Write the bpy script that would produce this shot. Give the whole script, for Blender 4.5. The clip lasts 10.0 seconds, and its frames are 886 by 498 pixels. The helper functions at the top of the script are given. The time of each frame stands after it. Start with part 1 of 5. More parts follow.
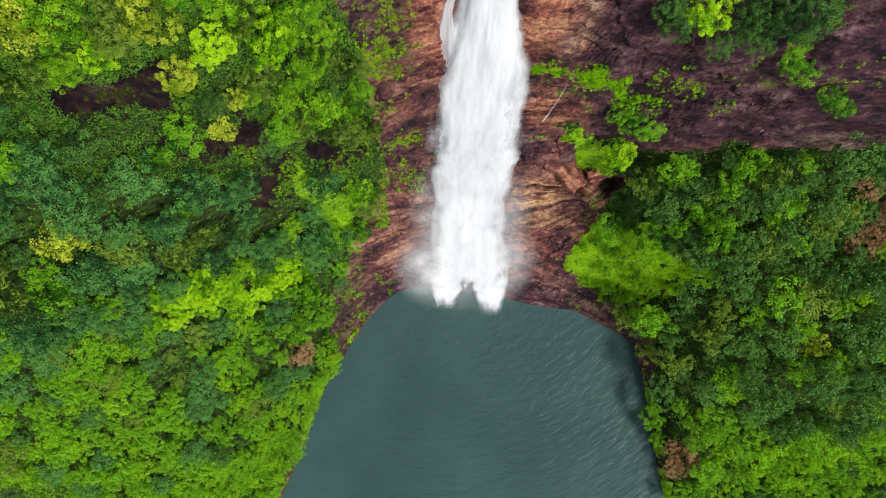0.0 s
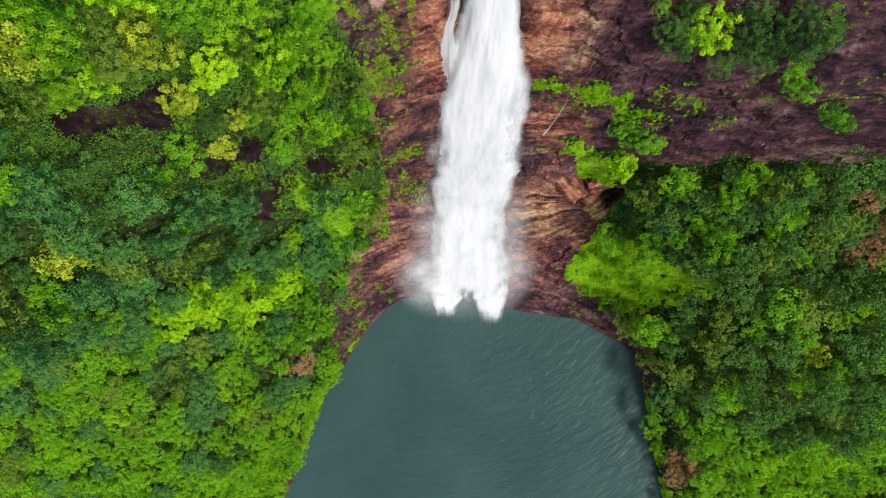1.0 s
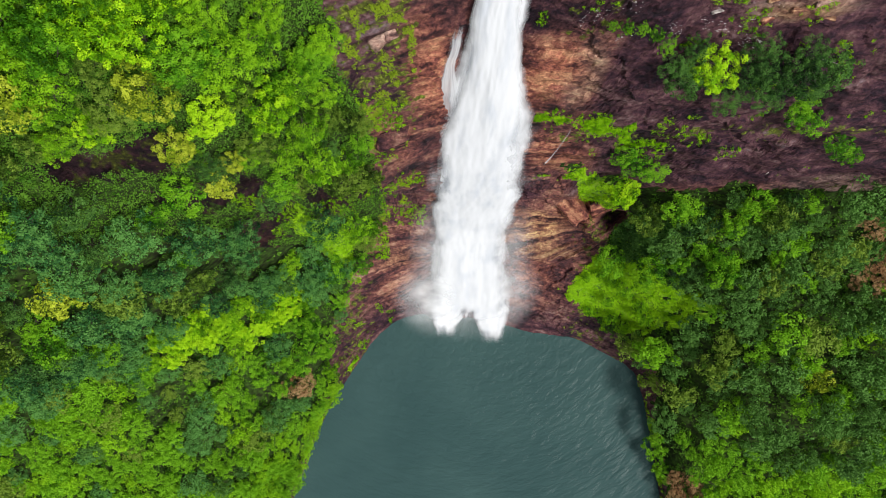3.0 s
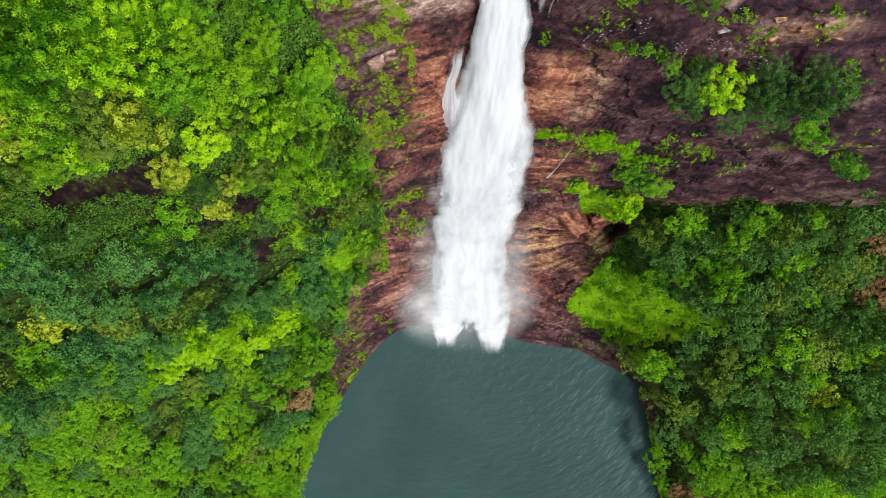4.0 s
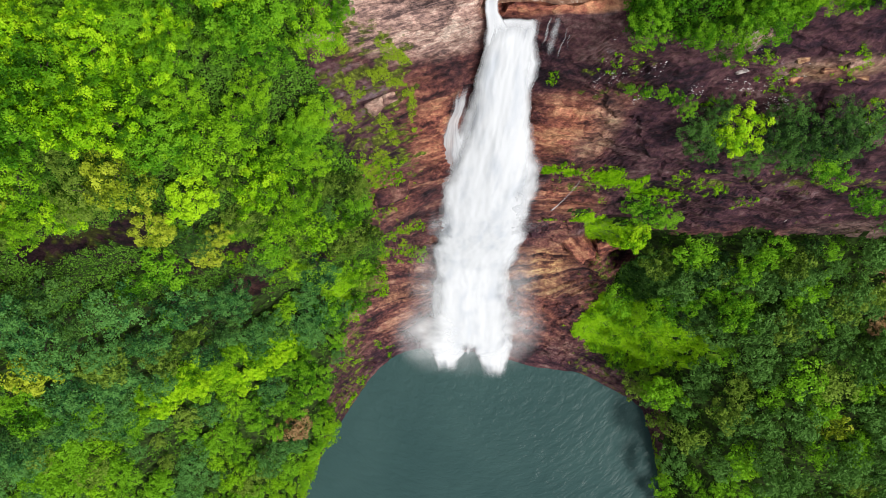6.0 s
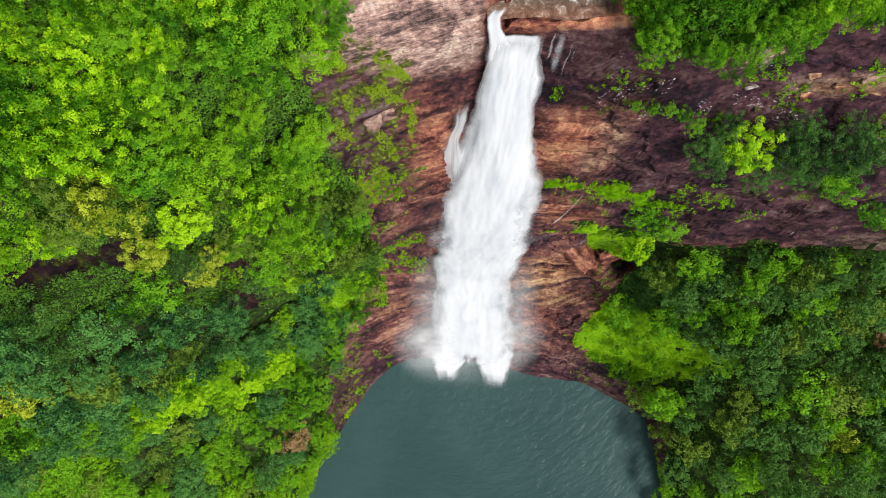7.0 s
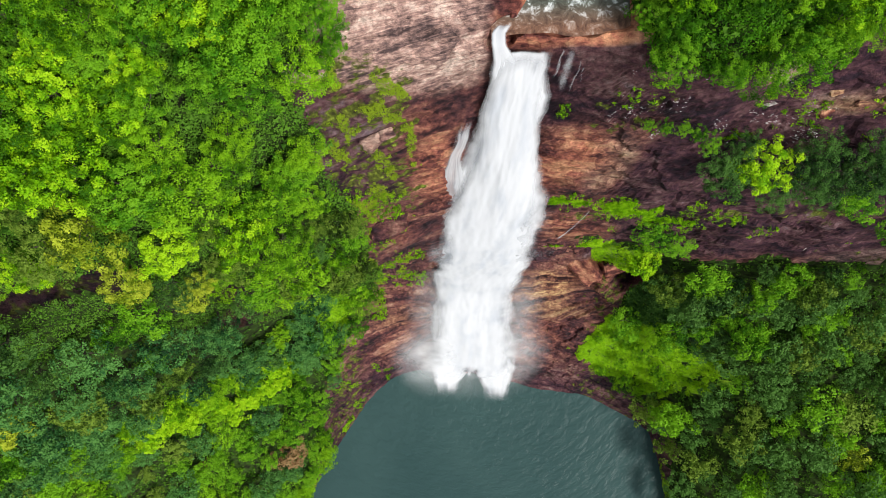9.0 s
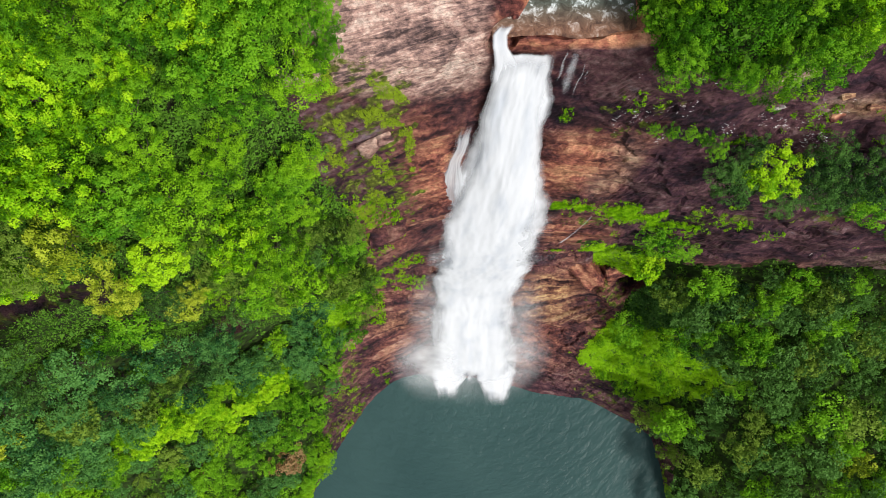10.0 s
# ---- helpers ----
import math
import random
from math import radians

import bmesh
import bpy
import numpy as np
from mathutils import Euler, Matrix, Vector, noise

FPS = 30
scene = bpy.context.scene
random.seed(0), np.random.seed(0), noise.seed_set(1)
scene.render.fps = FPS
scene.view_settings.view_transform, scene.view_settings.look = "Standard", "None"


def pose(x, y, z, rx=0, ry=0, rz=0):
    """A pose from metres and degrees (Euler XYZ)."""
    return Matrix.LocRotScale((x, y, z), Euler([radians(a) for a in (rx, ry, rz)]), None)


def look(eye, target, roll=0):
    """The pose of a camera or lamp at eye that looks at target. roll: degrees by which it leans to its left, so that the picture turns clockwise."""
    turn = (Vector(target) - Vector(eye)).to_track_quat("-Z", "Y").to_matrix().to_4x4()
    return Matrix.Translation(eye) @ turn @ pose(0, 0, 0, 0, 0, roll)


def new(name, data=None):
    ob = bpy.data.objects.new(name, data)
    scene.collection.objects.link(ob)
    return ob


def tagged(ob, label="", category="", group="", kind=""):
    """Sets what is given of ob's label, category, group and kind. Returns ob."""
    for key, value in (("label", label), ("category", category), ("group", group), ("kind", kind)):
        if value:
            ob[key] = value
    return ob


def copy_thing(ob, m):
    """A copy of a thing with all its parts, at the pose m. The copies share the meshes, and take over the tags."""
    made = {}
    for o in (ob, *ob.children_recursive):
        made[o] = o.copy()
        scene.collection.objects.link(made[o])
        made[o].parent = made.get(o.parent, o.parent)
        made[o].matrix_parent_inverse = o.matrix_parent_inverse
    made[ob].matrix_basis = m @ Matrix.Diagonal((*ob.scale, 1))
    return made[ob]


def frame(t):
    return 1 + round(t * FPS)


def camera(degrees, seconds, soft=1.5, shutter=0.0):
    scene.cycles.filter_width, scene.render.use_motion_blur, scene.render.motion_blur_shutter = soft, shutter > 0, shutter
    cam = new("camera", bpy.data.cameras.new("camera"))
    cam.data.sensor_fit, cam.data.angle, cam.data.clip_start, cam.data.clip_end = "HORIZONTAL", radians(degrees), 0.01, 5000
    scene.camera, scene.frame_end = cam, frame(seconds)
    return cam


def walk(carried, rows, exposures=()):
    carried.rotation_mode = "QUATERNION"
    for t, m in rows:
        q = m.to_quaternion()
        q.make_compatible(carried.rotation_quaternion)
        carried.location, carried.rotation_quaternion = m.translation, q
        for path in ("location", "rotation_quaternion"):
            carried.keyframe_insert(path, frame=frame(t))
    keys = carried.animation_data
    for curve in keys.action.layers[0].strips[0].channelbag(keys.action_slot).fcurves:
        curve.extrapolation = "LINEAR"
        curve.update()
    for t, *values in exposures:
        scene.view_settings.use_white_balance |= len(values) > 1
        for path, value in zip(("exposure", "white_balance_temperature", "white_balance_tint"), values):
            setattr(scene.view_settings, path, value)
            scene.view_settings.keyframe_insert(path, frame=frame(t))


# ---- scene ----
cam = camera(61.7, 10.0, soft=0.75)
METRES, EYE, TILT, LEAN, TURN = 20.0, 142.5, -90.0, 0.0, 0.0
ROWS = [
    (0.0, 0.0, 0.0, 0.0, 0.0, 0.0, 0.0),
    (0.5, -0.0014, -0.0001, 0.0404, 0.0, 0.0, -0.01),
    (1.0, -0.0037, 0.0008, 0.0837, -0.0, -0.01, -0.02),
    (1.5, -0.0046, 0.0013, 0.1278, -0.01, -0.02, -0.03),
    (2.0, -0.0056, 0.004, 0.1719, -0.01, -0.02, -0.02),
    (2.5, -0.0075, 0.0257, 0.2182, -0.0, -0.03, -0.03),
    (4.0, -0.0114, 0.1106, 0.3597, -0.02, -0.02, -0.02),
    (4.5, -0.014, 0.1449, 0.4118, -0.02, -0.01, -0.01),
    (5.0, -0.017, 0.1844, 0.4611, -0.05, -0.01, 0.02),
    (5.5, -0.0197, 0.2299, 0.5112, -0.04, -0.0, 0.02),
    (7.0, -0.0272, 0.3501, 0.6333, -0.1, -0.01, 0.09),
    (7.5, -0.0306, 0.3859, 0.6624, -0.11, -0.02, 0.09),
    (8.0, -0.033, 0.421, 0.6865, -0.12, -0.02, 0.11),
    (8.5, -0.0352, 0.4564, 0.707, -0.14, -0.02, 0.13),
    (9.0, -0.0329, 0.4916, 0.7245, -0.15, -0.03, 0.13),
    (9.5, -0.0305, 0.5283, 0.7396, -0.15, -0.03, 0.13),
    (10.0, -0.0312, 0.5637, 0.7523, -0.15, -0.06, 0.13),
]
walk(cam, [(t, pose(0, 0, EYE, TILT, LEAN, TURN) @ pose(METRES * x, METRES * y, METRES * z, 90 + pitch, roll, yaw)) for t, x, y, z, yaw, pitch, roll in ROWS],
     exposures=[(0.0, 0.25), (10.0, 0.25)])

from mathutils.bvhtree import BVHTree

# ---- world and light: a bright overcast sky with a broad, weak sun ----
world = bpy.data.worlds.new("overcast_sky")
scene.world = world
world.use_nodes = True
wn = world.node_tree
wn.nodes.clear()
sky = wn.nodes.new("ShaderNodeTexSky")
sky.sky_type, sky.sun_disc = "NISHITA", False
sky.sun_elevation, sky.sun_rotation = radians(55), radians(134)
cloud = wn.nodes.new("ShaderNodeHueSaturation")
cloud.inputs["Saturation"].default_value = 0.24
bg = wn.nodes.new("ShaderNodeBackground")
bg.inputs["Strength"].default_value = 0.125
wo = wn.nodes.new("ShaderNodeOutputWorld")
wn.links.new(sky.outputs[0], cloud.inputs["Color"])
wn.links.new(cloud.outputs[0], bg.inputs["Color"])
wn.links.new(bg.outputs[0], wo.inputs["Surface"])
sun = new("sun", bpy.data.lights.new("sun", "SUN"))
sun.data.energy, sun.data.angle, sun.data.color = 3.5, radians(11), (1.0, 0.97, 0.92)
sun.matrix_world = look((60, -58, 159), (0, 0, 40))


# ---- numeric helpers ----
def lattice(ix, iy, iz):
    h = (ix * 374761393 + iy * 668265263 + iz * 2147483647 * 3 + 974711) & 0xFFFFFFFF
    h = ((h ^ (h >> 13)) * 1274126177) & 0xFFFFFFFF
    h = ((h ^ (h >> 16)) * 1597334677) & 0xFFFFFFFF
    return ((h >> 8) & 0xFFFF) / 65535.0


def vnoise(x, y, z=0.0):
    """Smooth value noise between -1 and 1, on arrays."""
    x, y, z = np.broadcast_arrays(np.asarray(x, float), np.asarray(y, float), np.asarray(z, float))
    fx, fy, fz = np.floor(x), np.floor(y), np.floor(z)
    ix, iy, iz = fx.astype(np.int64), fy.astype(np.int64), fz.astype(np.int64)
    u, v, w = x - fx, y - fy, z - fz
    u, v, w = (a * a * (3 - 2 * a) for a in (u, v, w))
    total = 0.0
    for dx in (0, 1):
        for dy in (0, 1):
            for dz in (0, 1):
                k = (u if dx else 1 - u) * (v if dy else 1 - v) * (w if dz else 1 - w)
                total = total + k * lattice(ix + dx, iy + dy, iz + dz)
    return total * 2 - 1


def fbm(x, y, z=0.0, octaves=4):
    total, amp = 0.0, 0.5
    for k in range(octaves):
        total = total + amp * vnoise(np.asarray(x) * 2.03 ** k + 17.3 * k, np.asarray(y) * 2.03 ** k - 9.1 * k, np.asarray(z) * 2.03 ** k + 4.7 * k)
        amp *= 0.55
    return total


def cells(x, y, seed=0.0):
    """A level for each stone of a crazed pattern, between -1 and 1, on arrays."""
    fx, fy = np.floor(x), np.floor(y)
    best, val = np.full(np.shape(x), 9e9), np.zeros(np.shape(x))
    s = np.full(np.shape(x), int(seed * 10), np.int64)
    for dx in (-1, 0, 1):
        for dy in (-1, 0, 1):
            ix, iy = (fx + dx).astype(np.int64), (fy + dy).astype(np.int64)
            px, py = ix + lattice(ix, iy, s + 1), iy + lattice(ix, iy, s + 2)
            d = (x - px) ** 2 + (y - py) ** 2
            near = d < best
            best, val = np.where(near, d, best), np.where(near, lattice(ix, iy, s + 3), val)
    return val * 2 - 1


# ---- the lie of the land: where each level of the slope runs across the valley ----
STATIONS = [-80, -58, -46, -37, -30, -24, -19, -14, -9, -4, 2, 8, 14, 20, 26, 32, 38, 42, 48, 58, 80]
SHORE = [-80, -72, -66, -58, -47, -29.5, -20.5, -13, -8.5, -7.2, -7.5, -8, -10, -10.5, -12, -14.5, -19, -50, -54, -58, -64]
BANK = [-56, -50, -46, -41, -34, -24, -14, -9, -5.5, -4, -3, -3, -4, -5.5, -7.5, -12, -15.5, -40, -38, -38, -40]
LOWER_SLOPE = [-44, -38, -34, -29, -24, -16, -9, -3.5, -1, 1.5, 3.5, 4, 2.5, 0.5, -2, -5, -13, -22, -27, -30, -32]
CLIFF_FOOT = [-36, -29, -24, -18, -11, -5, 3, 8.5, 9, 10, 10, 10, 12, 13, 10.5, 2, -3, -7, -16, -24, -27]
CLIFF_LOW = [-29, -22, -15, -8, -2, 3.5, 7, 10, 11, 11.5, 12.5, 13.5, 14.5, 15, 13.5, 10.5, 9.5, 8.5, 5, 3, 3]
CLIFF_MIDDLE = [-21, -15, -9.5, -4, 1, 5.5, 8.7, 11, 12, 13.5, 15, 16, 16.5, 16.5, 16, 15, 14, 14, 13.5, 13, 12]
LEDGE = [-16, -11, -6, -1, 3, 7.5, 10.3, 12, 13.5, 16, 18, 18.5, 19, 18, 17.5, 17.5, 17, 16.5, 16.5, 17, 17]
CLIFF_HIGH = [-11, -7, -3, 2, 6, 10, 11.8, 13, 17, 20, 21.5, 22, 21.5, 20, 20, 21, 22, 22.5, 23, 24, 25]
UNDER_LIP = [-5, -2, 2, 6, 9, 11.6, 12.8, 16.2, 20.5, 23, 24.5, 25.3, 23.5, 24.3, 25.5, 26.2, 27, 28, 29, 31, 33]
LIP = [0, 2, 6, 9, 11.5, 13, 14, 18, 22.5, 25.3, 26.2, 26.6, 24, 25.2, 27.5, 29, 30, 32, 34, 36, 40]
PLATEAU = [5, 8, 11, 14, 15.5, 16.5, 17.5, 21, 25, 30, 40, 42, 26, 27.5, 30, 33, 36, 40, 44, 48, 55]
SLOPE = [(0, SHORE), (6, BANK), (14, LOWER_SLOPE), (24, CLIFF_FOOT), (36, CLIFF_LOW), (50, CLIFF_MIDDLE), (62, LEDGE), (74, CLIFF_HIGH), (84, UNDER_LIP), (89, LIP), (94, PLATEAU)]


def land(x, y):
    """The ground's height at plan places x, y (arrays)."""
    x, y = np.broadcast_arrays(np.asarray(x, float), np.asarray(y, float))
    out = 0.0
    wob = 0.7 * vnoise(x * 0.23, y * 0.05 + 3.1)
    for dy, wt in ((-0.5, 0.25), (0.0, 0.5), (0.5, 0.25)):
        yy = y + dy + wob
        rows = []
        for level, at in SLOPE:
            a = sum(np.interp(x + s, STATIONS, at) for s in (-1.6, 0.0, 1.6)) / 3
            rows.append(a if not rows else np.maximum(a, rows[-1] + 0.12))
        z = np.where(yy < rows[0], np.maximum(-5.0, (yy - rows[0]) * 0.7), 0.0)
        for k in range(len(rows) - 1):
            f = (yy - rows[k]) / (rows[k + 1] - rows[k])
            l0, l1 = SLOPE[k][0], SLOPE[k + 1][0]
            z = np.where((yy >= rows[k]) & (yy < rows[k + 1]), l0 + f * (l1 - l0), z)
        z = np.where(yy >= rows[-1], 94 + 25 * (1 - np.exp(-(yy - rows[-1]) / 110.0)), z)
        out = out + wt * z
    shelf = np.clip(np.minimum(np.minimum(x - 1.5, 12.5 - x), y - 26.4) / 0.5, 0, 1) * (y < 60)
    out = out + shelf * (np.maximum(out, 89.47 + 0.05 * vnoise(x * 1.3, y * 1.3, 1.0)) - out)
    river = np.clip(np.minimum(np.minimum(x - 3.3 - 0.5 * np.clip(y - 27.3, 0, 3), 10.8 - x), (y - 26.95 + 0.22 * vnoise(x * 1.1, 4.0))) / 0.6, 0, 1) * (y < 120)
    out = out * (1 - river) + river * np.minimum(out, 88.6)
    notch = np.clip(3 - 3 * np.hypot((x - 2.9 - 0.25 * (y - 26.8)) / 0.8, (y - 26.8) / 1.35), 0, 1)
    return out * (1 - notch) + notch * np.minimum(out, 88.3)


CLEFTS = (((-28.3, 10.9), (-20.0, 12.9)), ((-24.6, 9.4), (-17.7, 10.9)), ((-23.3, 6.6), (-17.4, 9.9)), ((-14.4, 10.8), (-9.5, 12.5)))


def cleft_gap(x, y):
    """How far a place lies from the nearest bare cleft under the edge of the upper forest."""
    best = 99.0
    for (ax, ay), (bx, by) in CLEFTS:
        k = np.clip(((x - ax) * (bx - ax) + (y - ay) * (by - ay)) / ((bx - ax) ** 2 + (by - ay) ** 2), 0, 1)
        best = np.minimum(best, np.hypot(x - ax - k * (bx - ax), y - ay - k * (by - ay)))
    return best + 0.35 * vnoise(x * 0.5, y * 0.5, 6.6)


def rockiness(x, y):
    """Above zero where bare rock shows, below zero where plants cover the ground."""
    x, y = np.broadcast_arrays(np.asarray(x, float), np.asarray(y, float))
    left = np.interp(y, [-60, -40, -30, -19, -7, 2.4, 8, 11, 16, 19.6, 23.7, 26.6, 32, 40],
                     [-28.5, -27, -24.5, -20.6, -18.4, -14.5, -11, -8.7, -7.4, -8.3, -8.8, -7.6, -7.2, -7])
    right = np.interp(y, [-60, -47, -20, -15.8, -9.8, -1.8, 3.5, 10, 12, 14, 15, 16, 20, 26, 40],
                      [41, 40.6, 38.4, 37.6, 30, 21.5, 25.6, 27.4, 26.4, 22, 18, 12.5, 12, 11.2, 11.2])
    rim = np.interp(x, [8, 10.5, 12.0, 13.3, 16.1, 17.4, 19.5, 21.3, 24.3, 28, 45, 80], [40, 26.8, 25.7, 24.7, 24.3, 24.6, 25.8, 26.9, 27.2, 27.5, 27.5, 27.5])
    foot = np.interp(x, [8, 18, 24, 30, 38, 80], [16, 15.5, 14.8, 13.6, 13.2, 12])
    gorge = np.minimum(x - left, right - x)
    cliff = np.minimum(np.minimum(y - foot, rim - y) * 1.3, (x - 8))
    cleft = 1.9 * (0.70 - cleft_gap(x, y))
    grassy = 5 * np.clip(1 - np.hypot((x - 23 + 0.5 * (y - 13)) / 4.8, (y - 13.0 + 0.25 * (x - 23)) / 1.6), 0, 1)
    return np.maximum(np.maximum(gorge, cliff), cleft) - grassy + 0.9 * vnoise(x * 0.6, y * 0.6, 2.2) + 0.5 * vnoise(x * 1.7, y * 1.7, 5.0)


def lime_grass(x, y):
    """Above zero on the bright grassy patches."""
    def blot(cx, cy, rx, ry, turn=0.0):
        c, s = math.cos(radians(turn)), math.sin(radians(turn))
        u, v = (x - cx) * c + (y - cy) * s, -(x - cx) * s + (y - cy) * c
        return 1 - np.sqrt((u / rx) ** 2 + (v / ry) ** 2)
    g = np.maximum.reduce([blot(28.8, -2.4, 10.8, 5.4, -18), blot(-16.3, 6.0, 2.3, 4.2, 10), blot(22.5, 13.2, 5.2, 1.7, -14)])
    z = land(x, y)
    banks = ((x < -16) & (y < -9) & (z < 1.9)) | ((x > 37) & (y < -19) & (z < 1.9))
    g = np.maximum(g, np.where(banks & (z > 0.8), 0.0, -1))
    return g + 0.34 * vnoise(x * 0.42, y * 0.42, 8.0) + 0.30 * vnoise(x * 1.5, y * 1.5, 3.0)


# ---- material helpers ----
def material(name):
    m = bpy.data.materials.new(name)
    m.use_nodes = True
    t = m.node_tree
    t.nodes.clear()
    return m, t, lambda kind: t.nodes.new("ShaderNode" + kind), t.links.new


def ramp(n, stops, mode="LINEAR"):
    r = n("ValToRGB")
    r.color_ramp.interpolation = mode
    e = r.color_ramp.elements
    while len(e) < len(stops):
        e.new(0.5)
    for item, (at, col) in zip(e, stops):
        item.position, item.color = at, (*col, 1)
    return r


def leaf_material(name, dark, mid, light, gloss=0.10, through_light=0.26):
    """Leaves: colour differs from leaf to leaf, from plant to plant and in patches."""
    m, t, n, link = material(name)
    geo, obj, tex = n("NewGeometry"), n("ObjectInfo"), n("TexNoise")
    tex.inputs["Scale"].default_value, tex.inputs["Detail"].default_value = 0.45, 3
    link(geo.outputs["Position"], tex.inputs["Vector"])
    a, b = n("Math"), n("Math")
    a.operation = b.operation = "MULTIPLY_ADD"
    a.inputs[1].default_value, b.inputs[1].default_value = 0.12, 0.48
    # tufts of young and old leaves, about half a metre across
    tuft, tufts = n("TexNoise"), n("Math")
    tuft.inputs["Scale"].default_value, tuft.inputs["Detail"].default_value = 1.7, 2
    link(geo.outputs["Position"], tuft.inputs["Vector"])
    tufts.operation = "MULTIPLY_ADD"
    tufts.inputs[1].default_value = 1.05
    less = n("Math")
    less.operation = "SUBTRACT"
    less.inputs[1].default_value = 0.480
    link(tuft.outputs["Fac"], tufts.inputs[0])
    link(tex.outputs["Fac"], less.inputs[0])
    link(less.outputs[0], tufts.inputs[2])
    link(geo.outputs["Random Per Island"], a.inputs[0])
    link(tufts.outputs[0], a.inputs[2])
    tone, both = n("Attribute"), n("Math")
    tone.attribute_name, both.operation = "tone", "ADD"
    link(obj.outputs["Random"], both.inputs[0])
    link(tone.outputs["Fac"], both.inputs[1])
    link(both.outputs[0], b.inputs[0])
    link(a.outputs[0], b.inputs[2])
    r = ramp(n, [(0.40, dark), (0.70, mid), (1.0, light)])
    link(b.outputs[0], r.inputs[0])
    p, tr, mx, out = n("BsdfPrincipled"), n("BsdfTranslucent"), n("MixShader"), n("OutputMaterial")
    p.inputs["Roughness"].default_value = 0.55
    p.inputs["Specular IOR Level"].default_value = gloss
    mx.inputs[0].default_value = through_light
    link(r.outputs[0], p.inputs["Base Color"])
    link(r.outputs[0], tr.inputs["Color"])
    link(p.outputs[0], mx.inputs[1])
    link(tr.outputs[0], mx.inputs[2])
    link(mx.outputs[0], out.inputs["Surface"])
    return m


LEAF = {
    "lime": leaf_material("leaves_lime", (0.022, 0.085, 0.0016), (0.098, 0.27, 0.004), (0.25, 0.50, 0.012)),
    "bright": leaf_material("leaves_bright_lime", (0.036, 0.125, 0.003), (0.190, 0.445, 0.004), (0.42, 0.68, 0.014)),
    "yellow": leaf_material("leaves_yellow_green", (0.060, 0.105, 0.0045), (0.24, 0.33, 0.014), (0.46, 0.54, 0.042)),
    "green": leaf_material("leaves_green", (0.014, 0.063, 0.0021), (0.0626, 0.2175, 0.0052), (0.1843, 0.4171, 0.0145)),
    "deep": leaf_material("leaves_deep_green", (0.0072, 0.024, 0.0060), (0.031, 0.091, 0.0170), (0.096, 0.222, 0.040)),
    "teal": leaf_material("leaves_teal", (0.0084, 0.0392, 0.0112), (0.0348, 0.1348, 0.0331), (0.1067, 0.2716, 0.0582)),
    "olive": leaf_material("leaves_olive", (0.0196, 0.0426, 0.0045), (0.0696, 0.1405, 0.0120), (0.1843, 0.290, 0.034)),
    "brown": leaf_material("leaves_dry_brown", (0.098, 0.049, 0.021), (0.2436, 0.1218, 0.0522), (0.388, 0.2425, 0.1164)),
}
MOSS = leaf_material("moss_olive_lime", (0.05, 0.10, 0.004), (0.14, 0.25, 0.010), (0.28, 0.40, 0.025), 0.03, 0.2)
GRASS = leaf_material("grass_lime", (0.06, 0.19, 0.003), (0.20, 0.44, 0.005), (0.34, 0.60, 0.015), 0.05, 0.3)
FERN = leaf_material("undergrowth_green", (0.008, 0.030, 0.003), (0.036, 0.115, 0.009), (0.11, 0.25, 0.024), 0.05)


